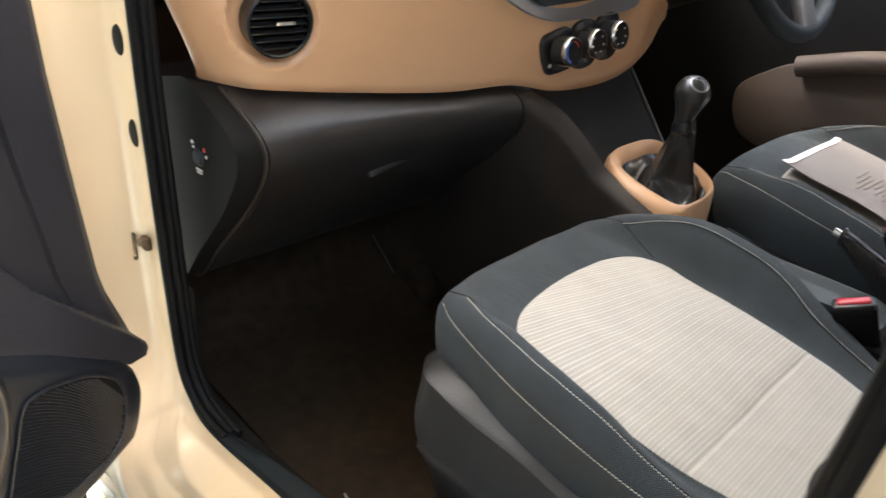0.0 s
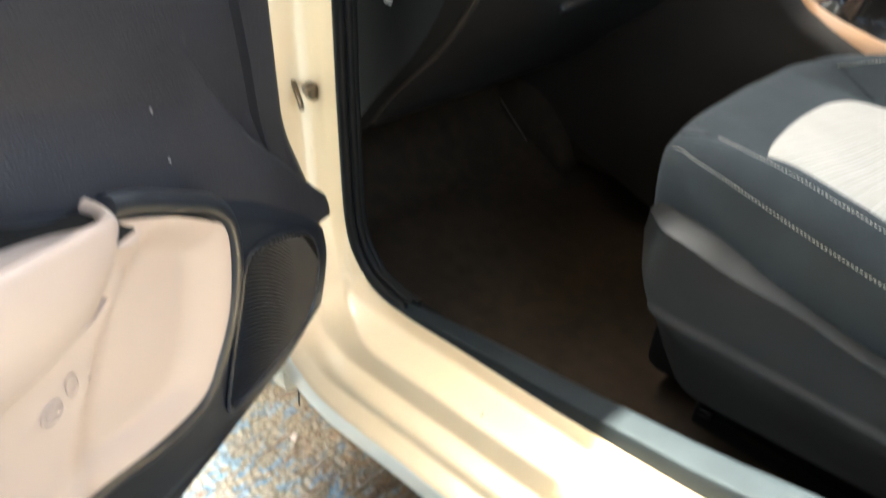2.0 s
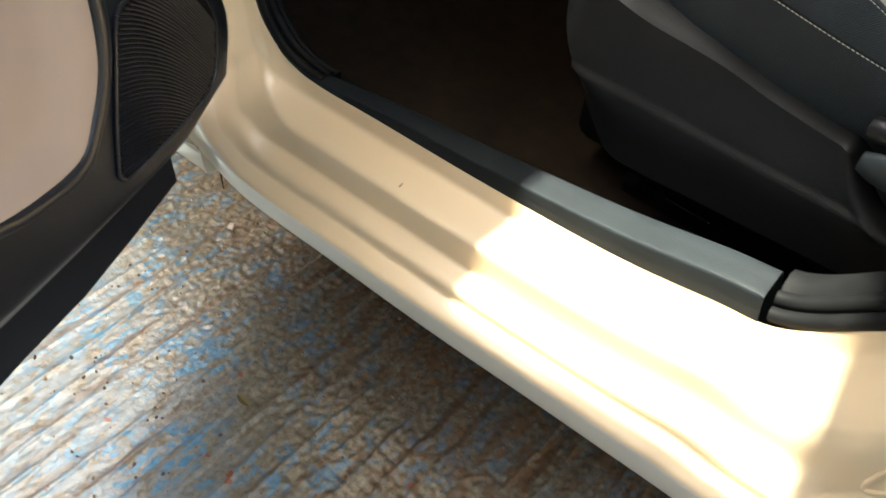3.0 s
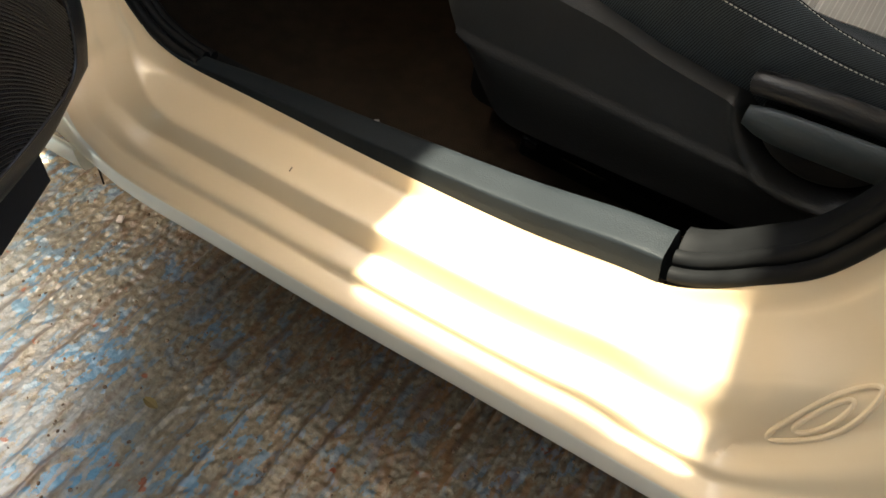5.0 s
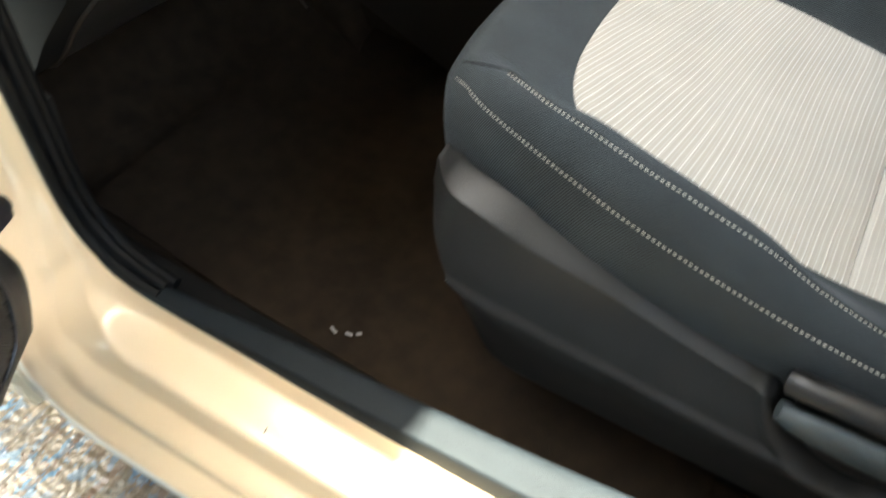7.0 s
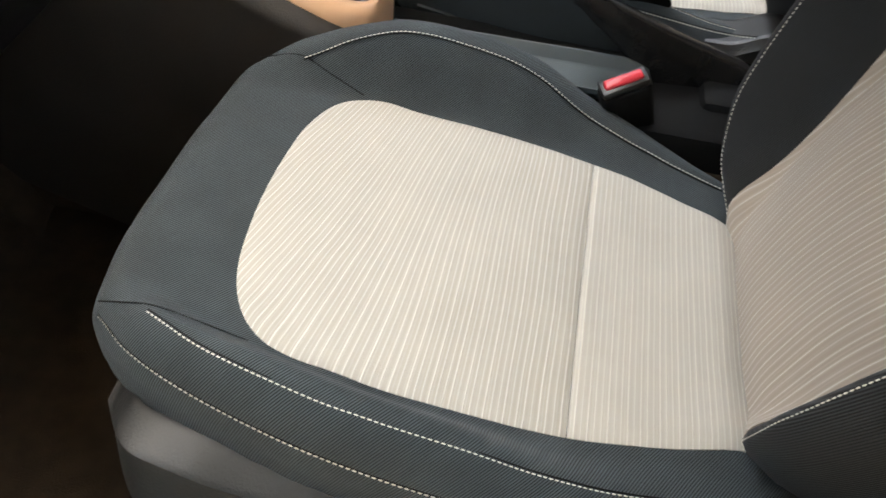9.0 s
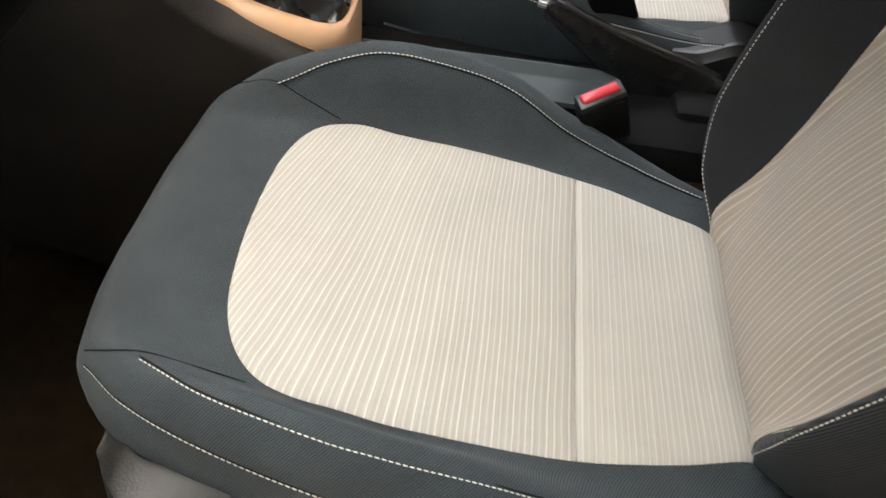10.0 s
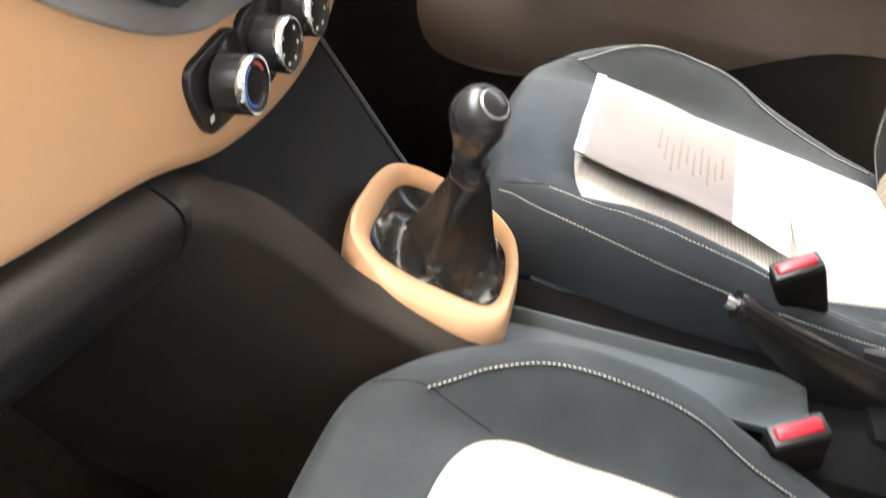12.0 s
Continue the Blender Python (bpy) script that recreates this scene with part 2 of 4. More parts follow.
grit_mat = material("brown_grit", (0.17, 0.11, 0.07), 0.6, var=0.6, scale=35)
leaf_mat = material("dry_leaf", (0.2, 0.15, 0.06), 0.7)
chip_mat = material("pale_chip", (0.6, 0.52, 0.47), 0.7)


# ---- mesh tools ----
def part(name, bm, mat, parent=None, label="", sharp=38, out=None):
    bmesh.ops.recalc_face_normals(bm, faces=bm.faces)
    if out and sum(f.normal.dot(Vector(out)) * f.calc_area() for f in bm.faces) < 0:
        bmesh.ops.reverse_faces(bm, faces=bm.faces)
    me = bpy.data.meshes.new(name)
    bm.to_mesh(me)
    bm.free()
    me.materials.append(mat)
    me.shade_smooth()
    me.set_sharp_from_angle(angle=radians(sharp))
    ob = new(name, me)
    if parent:
        ob.parent = parent
    if label:
        ob["label"] = label
    return ob


def thing(name, label, category, group="", kind="", at=(0, 0, 0)):
    ob = new(name)
    ob.empty_display_size = 0.05
    ob.location = at
    return tagged(ob, label, category, group, kind)


def cr(points, n):
    """n points on a Catmull-Rom curve through the given ones."""
    p = np.array(points, float)
    p = np.vstack([2 * p[0] - p[1], p, 2 * p[-1] - p[-2]])
    out = []
    for u in np.linspace(0, len(p) - 3 - 1e-6, n):
        i = int(u)
        t = u - i
        a, b, c, d = p[i], p[i + 1], p[i + 2], p[i + 3]
        out.append(0.5 * (2 * b + (c - a) * t + (2 * a - 5 * b + 4 * c - d) * t * t + (3 * b - a - 3 * c + d) * t ** 3))
    return np.array(out)


def cr_closed(points, n):
    p = np.array(points, float)
    k = len(p)
    out = []
    for u in np.linspace(0, k, n, endpoint=False):
        i = int(u)
        t = u - i
        a, b, c, d = p[(i - 1) % k], p[i % k], p[(i + 1) % k], p[(i + 2) % k]
        out.append(0.5 * (2 * b + (c - a) * t + (2 * a - 5 * b + 4 * c - d) * t * t + (3 * b - a - 3 * c + d) * t ** 3))
    return np.array(out)


def lerp(x, xs, ys):
    return float(np.interp(x, xs, ys))


def ease(x, xs, ys):
    xs, ys = [float(q) for q in xs], [float(q) for q in ys]
    if x <= xs[0] or x >= xs[-1]:
        return ys[0] if x <= xs[0] else ys[-1]
    k = max(i for i in range(len(xs) - 1) if xs[i] <= x)
    h = xs[k + 1] - xs[k]
    t = (x - xs[k]) / h

    def slope(i):
        return 0.0 if i in (0, len(xs) - 1) else (ys[i + 1] - ys[i - 1]) / (xs[i + 1] - xs[i - 1])
    a, b = slope(k) * h, slope(k + 1) * h
    return ys[k] * (2 * t ** 3 - 3 * t * t + 1) + a * (t ** 3 - 2 * t * t + t) + ys[k + 1] * (3 * t * t - 2 * t ** 3) + b * (t ** 3 - t * t)


def smooth(a, b, x):
    t = min(1, max(0, (x - a) / (b - a)))
    return t * t * (3 - 2 * t)


def loft(rings, closed=True, cap=True, bm=None):
    """A skin over rings of points; closed: each ring is a loop."""
    bm = bm or bmesh.new()
    vs = [[bm.verts.new(tuple(map(float, q))) for q in r] for r in rings]
    n = len(vs[0])
    for a, b in zip(vs, vs[1:]):
        for i in range(n if closed else n - 1):
            j = (i + 1) % n
            bm.faces.new((a[i], a[j], b[j], b[i]))
    if cap and closed:
        bm.faces.new(vs[0][::-1])
        bm.faces.new(vs[-1])
    return bm


def sheet(fn, nu, nv, back=None):
    """A grid fn(u, v), u and v from 0 to 1; back: the way and length by which its rear face lies behind."""
    grid = [[np.array(fn(i / nu, j / nv), float) for j in range(nv + 1)] for i in range(nu + 1)]
    if back is None:
        return loft(grid, closed=False)
    b = np.array(back, float)
    bm = bmesh.new()
    front = [[bm.verts.new(tuple(q)) for q in row] for row in grid]
    rear = [[bm.verts.new(tuple(q + b)) for q in row] for row in grid]
    for i in range(nu):
        for j in range(nv):
            bm.faces.new((front[i][j], front[i + 1][j], front[i + 1][j + 1], front[i][j + 1]))
            bm.faces.new((rear[i][j], rear[i][j + 1], rear[i + 1][j + 1], rear[i + 1][j]))
    for i in range(nu):
        bm.faces.new((front[i][0], rear[i][0], rear[i + 1][0], front[i + 1][0]))
        bm.faces.new((front[i][nv], front[i + 1][nv], rear[i + 1][nv], rear[i][nv]))
    for j in range(nv):
        bm.faces.new((front[0][j], front[0][j + 1], rear[0][j + 1], rear[0][j]))
        bm.faces.new((front[nu][j], rear[nu][j], rear[nu][j + 1], front[nu][j + 1]))
    return bm


def tube(points, radius, sides=10, bm=None, flat=1.0):
    """A round bar along points; radius: a number or one for each point."""
    p = np.array(points, float)
    r = radius if hasattr(radius, "__len__") else [radius] * len(p)
    rings, up = [], np.array((0.31, 0.17, 0.93))
    for i in range(len(p)):
        t = p[min(i + 1, len(p) - 1)] - p[max(i - 1, 0)]
        t = t / (np.linalg.norm(t) + 1e-12)
        side = np.cross(t, up)
        side /= np.linalg.norm(side) + 1e-12
        up = np.cross(side, t)
        rings.append([p[i] + r[i] * (side * math.cos(a) + up * flat * math.sin(a)) for a in np.linspace(0, 2 * math.pi, sides, endpoint=False)])
    return loft(rings, bm=bm)


def box(size, m, bevel=0.0, seg=2, bm=None):
    own = bmesh.new()
    bmesh.ops.create_cube(own, size=1.0, matrix=Matrix.Diagonal((*size, 1)))
    if bevel:
        bmesh.ops.bevel(own, geom=own.edges[:], offset=bevel, segments=seg, affect="EDGES", profile=0.5)
    bmesh.ops.transform(own, matrix=m, verts=own.verts)
    if bm is None:
        return own
    me = bpy.data.meshes.new("tmp")
    own.to_mesh(me)
    own.free()
    bm.from_mesh(me)
    bpy.data.meshes.remove(me)
    return bm


def prism(outline, fn, depth, bevel=0.0, seg=2):
    """A slab: outline of (a, b) pairs; fn(a, b, h) gives the place at height h above its base."""
    o = np.array(outline, float)
    c = o.mean(0)
    rings = [[fn(a, b, 0.0) for a, b in o]]
    if bevel:
        rings.append([fn(a, b, depth - bevel) for a, b in o])
        for k in range(1, seg + 1):
            q = k / seg * math.pi / 2
            s = bevel * (1 - math.cos(q))
            inner = []
            for a, b in o:
                d = c - (a, b)
                d = d / (np.linalg.norm(d) + 1e-9)
                inner.append(fn(a + d[0] * s, b + d[1] * s, depth - bevel + bevel * math.sin(q)))
            rings.append(inner)
    else:
        rings.append([fn(a, b, depth) for a, b in o])
    return loft(rings)


def lathe(profile, m, sides=32):
    """Turns (radius, height) pairs round z, then places it by m."""
    rings = [[m @ Vector((r * math.cos(a), r * math.sin(a), h)) for a in np.linspace(0, 2 * math.pi, sides, endpoint=False)] for r, h in profile]
    return loft(rings)


def stitches(curve, gap, length, width, lift=0.0012, normal=(0, 0, 1)):
    """A row of short raised threads along a curve."""
    p = np.array(curve, float)
    seg = np.linalg.norm(np.diff(p, axis=0), axis=1)
    s = np.concatenate([[0], np.cumsum(seg)])
    bm = bmesh.new()
    at = 0.0
    while at + length < s[-1]:
        a = np.array([np.interp(at, s, p[:, k]) for k in range(3)])
        b = np.array([np.interp(at + length, s, p[:, k]) for k in range(3)])
        d = (b - a) / (np.linalg.norm(b - a) + 1e-9)
        n = np.array(normal, float)
        side = np.cross(d, n)
        side /= np.linalg.norm(side) + 1e-9
        up = np.cross(side, d)
        rings = []
        for f, w in ((0, 0.45), (0.25, 1), (0.75, 1), (1, 0.45)):
            c = a + (b - a) * f
            rings.append([c + side * width * w * x + up * (lift * w * y) for x, y in ((-0.5, -0.6), (-0.35, 0.8), (0.35, 0.8), (0.5, -0.6))])
        loft(rings, bm=bm)
        at += gap
    return bm

# ---- ground and added sun-blocking roof ----
def ground_height(x, y):
    yy = y + 0.009 * noise.noise((x * 5, y * 9, 3)) + 0.003 * noise.noise((x * 30, y * 30, 7))
    d = (yy / 0.036) % 1.0
    d = min(d, 1 - d) * 0.036
    ridge = math.exp(-(d / 0.0028) ** 2) * max(0.12, 0.5 + 0.75 * noise.noise((x * 7, y * 16, 9)))
    lumps = noise.noise((x * 38, y * 56, 0))
    bare = smooth(-0.04, 0.16, x - 0.378 * y + 0.295)
    h = (0.0038 + 0.0014 * bare) * ridge + 0.0008 * lumps + (0.0008 + 0.0017 * bare) * noise.noise((x * 115, y * 150, 5)) + 0.0007 * noise.noise((x * 240, y * 290, 2))
    return h - 0.005


GX, GY = np.linspace(-0.62, 0.14, 270), np.linspace(-0.5, 0.75, 460)
bm = loft([[(x, y, ground_height(x, y)) for y in GY] for x in GX[::-1]], closed=False)
floor_near = part("ground", bm, concrete, sharp=80, out=(0, 0, 1))
tagged(floor_near, "rough grooved concrete with worn blue paint and brown grit", "ground", kind="structure")
bm = bmesh.new()
edge_x, edge_y = (-60, GX[0], GX[-1], 60), (-60, GY[0], GY[-1], 60)
for i in range(3):
    for j in range(3):
        if (i, j) != (1, 1):
            vs = [bm.verts.new((x, y, -0.003)) for x, y in ((edge_x[i], edge_y[j]), (edge_x[i + 1], edge_y[j]), (edge_x[i + 1], edge_y[j + 1]), (edge_x[i], edge_y[j + 1]))]
            bm.faces.new(vs)
bmesh.ops.remove_doubles(bm, verts=bm.verts, dist=1e-4)
far_ground = part("ground_beyond", bm, concrete, out=(0, 0, 1))
tagged(far_ground, "worn concrete floor spreading out round the car", "ground", kind="structure")

# unseen roof added to stop the sun everywhere but on the sill patch
ROOF_Z = 3.0
LIT = [(0.2, -0.062), (0.004, -0.037), (0.004, -0.385), (0.2, -0.345)]
hole = [(x + (ROOF_Z - 0.32) * SUN.x / SUN.z, y + (ROOF_Z - 0.32) * SUN.y / SUN.z) for x, y in LIT]
corner_xy = [(1.7, 0.95), (-2.04, 0.85), (-2.04, -1.6), (1.7, -1.6)]
bm = bmesh.new()
for k in range(4):
    quad = [corner_xy[k], corner_xy[(k + 1) % 4], hole[(k + 1) % 4], hole[k]]
    low = [bm.verts.new((x, y, ROOF_Z)) for x, y in quad]
    high = [bm.verts.new((x, y, ROOF_Z + 0.03)) for x, y in quad]
    bm.faces.new(low[::-1])
    bm.faces.new(high)
    for a in range(4):
        b = (a + 1) % 4
        bm.faces.new((low[a], low[b], high[b], high[a]))
shelter = part("sun_block_roof", bm, plain_concrete)
tagged(shelter, "unseen pale roof added to block the sun, open over one patch", "roof", kind="structure")
# posts added only to carry that roof
for px, py in ((1.64, 0.9), (1.64, -1.53)):
    tagged(part("sun_block_post", box((0.09, 0.09, 3.0), pose(px, py, 1.5), 0.01), plain_concrete), "plain square post under the added roof", "post", "shelter posts", kind="structure")

# unseen walls added round the car to keep low sky light out
blocker_grey = material("grey_blocker_wall", (0.2, 0.2, 0.2), 0.9, var=0.2, scale=2, bump=0.4, grain=40, depth=0.01)
tagged(part("sky_block_left", box((0.12, 9.0, 3.6), pose(-2.1, 0.5, 1.8)), blocker_grey), "unseen plain wall added across from the car to block sky", "wall", kind="structure")
tagged(part("sky_block_right", box((0.12, 9.0, 3.2), pose(3.6, 0.5, 1.6)), blocker_grey), "unseen plain wall added beyond the driver's side to block sky", "wall", kind="structure")
tagged(part("sky_block_rear", box((9.0, 0.12, 3.0), pose(0.9, -4.6, 1.5)), blocker_grey), "unseen plain wall added behind the car to block sky", "wall", kind="structure")
tagged(part("sky_block_front", box((9.0, 0.12, 5.4), pose(0.9, 4.2, 2.7)), blocker_grey), "unseen plain wall added ahead of the car to block sky", "wall", kind="structure")

# ---- car body shell: door aperture ----
APERTURE = [(-0.47, 1.25), (-0.462, 1.0), (-0.45, 0.8), (-0.432, 0.62), (-0.40, 0.5), (-0.36, 0.447), (-0.31, 0.405), (-0.25, 0.392), (-0.15, 0.373), (0.0, 0.36),
            (0.15, 0.353), (0.25, 0.348), (0.295, 0.355), (0.325, 0.372), (0.352, 0.42), (0.366, 0.55), (0.376, 0.7), (0.383, 0.82), (0.386, 1.0), (0.38, 1.2)]
AP = cr(APERTURE, 160)
TAN = np.gradient(AP, axis=0)
TAN /= np.linalg.norm(TAN, axis=1)[:, None]
OUT = np.stack([TAN[:, 1], -TAN[:, 0]], axis=1)
SILL = [(0, .0935), (.003, .0925), (.010, .0905), (.016, .0885), (.019, .0855), (.0203, .081), (.0215, .072), (.0235, .056), (.0252, .044), (.0268, .0395), (.030, .0372), (.042, .0355), (.056, .0342), (.0595, .032), (.0612, .027), (.0635, .018),
        (.0655, .011), (.068, .0075), (.072, .0062), (.0765, .0055), (.0792, .0035), (.0805, -.001), (.0832, -.010), (.0852, -.0155), (.088, -.018), (.093, -.0188), (.108, -.018), (.12, -.016), (.1255, -.013), (.1285, -.004), (.129, .01)]
PILLAR = [(0, .098), (.006, .1), (.015, .103), (.03, .108), (.045, .112), (.06, .114), (.075, .114), (.09, .11), (.10, .10), (.11, .085), (.12, .065), (.13, .04), (.14, .02), (.16, .0)]
REAR = [(0, .1), (.004, .099), (.010, .098), (.016, .096), (.021, .093), (.026, .089), (.04, .081), (.055, .072), (.068, .063), (.075, .057), (.081, .05), (.089, .041), (.098, .033), (.105, .028), (.112, .0235), (.12, .019),
        (.128, .0145), (.136, .0105), (.144, .0068), (.152, .0035), (.16, .0005), (.168, -.0022), (.177, -.005), (.187, -.008), (.197, -.011), (.208, -.0138), (.222, -.0165), (.24, -.0195), (.26, -.0225), (.28, -.0255), (.3, -.028)]


def refine(prof, n=121):
    return cr(prof, n)


SILL, PILLAR, REAR = refine(SILL), refine(PILLAR), refine(REAR)
# towards the hinge pillar the steps of the sill run out into one plain slope
SOFT = np.stack([SILL[:, 0], [ease(d, [0, .012, .03, .06, .08, .092, .129], [.0935, .086, .062, .022, -.006, -.0175, -.014]) for d in SILL[:, 0]]], axis=1)


def aperture_ring(i):
    o = OUT[i]
    w = np.array([max(0, -o[1]), max(0, o[0]), max(0, -o[0])]) ** 2
    w /= w.sum()
    plain = smooth(0.23, 0.35, AP[i, 0])
    prof = w[0] * (SILL * (1 - plain) + SOFT * plain) + w[1] * PILLAR + w[2] * REAR
    keep = smooth(0.05, 0.6, -o[1]) * smooth(0.0, 0.2, -AP[i, 0])
    line = []
    for (d, x), (d0, x0) in zip(prof, SILL):
        b = keep * smooth(0.055, 0.1, d)
        x, d = x * (1 - b) + x0 * b, d * (1 - b) + d0 * b
        line.append((x, AP[i, 0] + o[0] * d * (1 - 0.7 * b), (AP[i, 1] + o[1] * d) * (1 - b) + (0.361 - 0.08 * AP[i, 0] - d) * b))
    return line


def along(i, d, x):
    return (x, AP[i, 0] + OUT[i, 0] * d, AP[i, 1] + OUT[i, 1] * d)


car = thing("car", "cream car body shell with its front passenger door opened wide", "car body")
cut = int(np.argmin(np.abs(SILL[:, 0] - 0.0885)))
flat = [i for i in range(len(AP)) if OUT[i, 1] < -0.5]
s0, s1 = flat[0], flat[-1]
bm = loft([aperture_ring(i)[:cut + 1] for i in reversed(range(len(AP)))], closed=False)
part("door_frame", bm, paint, car, "glossy cream painted sill and pillars", out=(-1, 0, 0.5))
for a, b, mt, name, text in ((0, s0, paint, "rear_wing_edge", ""), (s0, s1, paint_bright, "sill_flange", "lower flange of the sill, whitened for reflected sky"), (s1, len(AP) - 1, paint, "pillar_edge", "")):
    part(name, loft([aperture_ring(i)[cut:] for i in reversed(range(a, b + 1))], closed=False), mt, car, text, out=(-1, 0, 0.5))

first = int(np.argmin(np.abs(AP[:, 0] + 0.292) + (AP[:, 1] > 0.5)))
last = int(np.argmin(np.abs(AP[:, 0] - 0.30) + (AP[:, 1] > 0.5)))
SCUFF = cr([(0.0, .0935), (-.014, .095), (-.026, .0972), (-.0305, .0988), (-.0322, .102), (-.033, .108), (-.034, .12), (-.035, .134), (-.031, .143), (-.012, .147), (.06, .150)], 34)
def scuff_ring(i):
    t = (0.04 + 0.96 * smooth(0, 42, last - i)) * 0.8
    return [along(i, d * t, 0.0935 + (x - 0.0935) * (0.3 + 0.7 * t)) for k, (d, x) in enumerate(SCUFF)]


bm = loft([scuff_ring(i) for i in range(first, last + 1)], closed=False)
bmesh.ops.solidify(bm, geom=bm.faces[:], thickness=-0.002)
part("scuff_plate", bm, plastic_grey, car, "dark grey grained sill trim")
# added block: keeps sun from leaking past the trim to the ground
part("sill_light_stop", box((0.07, 1.0, 0.1), pose(0.122, -0.1, 0.27), 0.004), soft_black, car, "black block added under the sill trim to stop stray sun")
for a, b, beads in ((0, first - 1, ((-0.003, 0.104, 0.008), (-0.012, 0.116, 0.008))), (last - 10, len(AP) - 1, ((-0.0005, 0.1025, 0.007), (-0.002, 0.1145, 0.0062), (0.004, 0.126, 0.006)))):
    for d, x, r in beads:
        part("door_seal", tube([along(i, d, x) for i in range(a, b + 1)], r, 10), rubber, car)
bm = loft([[along(i, d, x) for d, x in ((-.012, .116), (-.02, .126), (-.023, .14), (-.02, .15))] for i in range(0, first)], closed=False)
part("pillar_trim", bm, rubber, car, "black plastic pillar trim", out=(-1, 1, 0))

# lower end of the front wing, past the panel gap
wing = [k for k in range(len(SILL)) if SILL[k][0] > 0.086]
bm = loft([[(SILL[k][1] - 0.004, y, 0.347 - SILL[k][0] - 0.012 * smooth(0.33, 0.5, y)) for k in wing] for y in np.linspace(0.338, 0.75, 14)], closed=False)
bmesh.ops.solidify(bm, geom=bm.faces[:], thickness=-0.004)
part("front_wing_end", bm, paint_bright, car, "white lower end of the front wing")
part("panel_gap", tube([(0.012, 0.336, 0.262), (0.004, 0.335, 0.25), (-0.003, 0.334, 0.235), (-0.004, 0.333, 0.19)], 0.0012, 6), soft_black, car)
# hinge pillar plugs, check strap
for y, z in ((0.437, 0.729), (0.452, 0.845)):
    part("rubber_plug", lathe([(0.0, .003), (0.009, .0032), (0.0125, .002), (0.0135, 0)], pose(0.1148, y, z, 0, -90, 0) @ Matrix.Diagonal((1.45, 1.1, 1, 1)), 24), rubber, car)
part("check_strap", box((0.006, 0.05, 0.009), pose(0.1, 0.447, 0.566, 20, 0, -25), 0.002), steel, car, "greasy steel door check strap")
part("strap_bracket", box((0.010, 0.016, 0.02), pose(0.109, 0.431, 0.573), 0.003), steel, car)
part("strap_bolt", lathe([(0, .006), (0.006, .006), (0.007, 0.0)], pose(0.103, 0.429, 0.578, 0, -90, 0), 6), steel, car)
# pressed emboss at the rear foot of the sill
SHELL = np.array([aperture_ring(i) for i in range(len(AP))])
near = np.linalg.norm(SHELL - np.array((.02, -.437, .419)), axis=2)
ei, ek = [int(q) for q in np.unravel_index(np.argmin(near), near.shape)]
di, dk = SHELL[ei + 1, ek] - SHELL[ei, ek], SHELL[ei, ek + 1] - SHELL[ei, ek]
for r in (0.013, 0.026):
    loop = []
    for a in np.linspace(0, 2 * math.pi, 60):
        fi, fk = ei + r * math.cos(a) * 1.2 / np.linalg.norm(di), ek + 1.9 * r * math.sin(a) / np.linalg.norm(dk)
        i0, k0 = int(math.floor(fi)), min(int(math.floor(fk)), SHELL.shape[1] - 2)
        p0 = SHELL[i0, k0] * (1 - fk + k0) + SHELL[i0, k0 + 1] * (fk - k0)
        p1 = SHELL[i0 + 1, k0] * (1 - fk + k0) + SHELL[i0 + 1, k0 + 1] * (fk - k0)
        loop.append(p0 + (p1 - p0) * (fi - i0))
    part("pressed_ring", tube(loop, .0024, 8), paint, car)

part("paint_scratch", tube([(.0545, .079, .3338), (.0515, .0785, .3333), (.049, .0782, .333)], .0007, 5), steel, car)

# ---- car floor, tunnel, roof ----
def floor_z(x, y):
    z = 0.262 + 0.03 * smooth(0.2, 0.45, y) + 0.5 * smooth(0.45, 0.8, y) ** 1.4
    z += 0.09 * smooth(0.50, 0.66, x) * smooth(0.34, 0.52, y) * (1 - smooth(0.86, 1.0, x))
    return z + 0.0015 * noise.noise((x * 40, y * 40, 1))


cabin_floor = part("cabin_floor", sheet(lambda u, v: (0.145 + 1.29 * u, -1.2 + 2.0 * v, floor_z(0.145 + 1.29 * u, -1.2 + 2.0 * v)), 40, 60, (0, 0, -0.02)), carpet)
tagged(cabin_floor, "dark brown-black carpeted car floor", "car floor", kind="structure")
tunnel_prof = [(0.635, 0.24), (0.642, 0.36), (0.655, 0.46), (0.68, 0.52), (0.84, 0.52), (0.865, 0.46), (0.878, 0.36), (0.885, 0.24)]
bm = loft([[(x, y, z + 0.08 * smooth(0.0, 0.3, y)) for x, z in cr(tunnel_prof, 30)] for y in np.linspace(-1.1, 0.75, 30)], closed=False)
tagged(part("tunnel", bm, carpet, out=(0, 0, 1)), "black carpeted centre tunnel of the car", "tunnel", kind="structure")
hump = sheet(lambda u, v: (0.655 - 0.055 * math.sin(math.pi * v) ** 0.7, 0.36 + 0.26 * u, 0.265 + 0.175 * (1 - v) * math.sin(math.pi * (0.04 + 0.88 * u)) ** 0.6), 24, 20, (0.01, 0, 0))
hump_ob = tagged(part("footwell_hump", hump, carpet), "brown carpeted hump at the foot of the tunnel", "car floor", kind="structure")
part("carpet_edge", tube(cr([(.604, .517, .386), (.600, .475, .357), (.597, .44, .332)], 12), .0012, 6), carpet_edge, hump_ob, "pale edge of the carpet")
kick = part("kick_panel", sheet(lambda u, v: (0.15 + 0.02 * math.sin(u * 3), 0.388 + 0.44 * u, 0.26 + 0.24 * v), 12, 12, (-0.01, 0, 0)), plastic)
tagged(kick, "black plastic kick panel in the footwell", "trim", kind="structure")
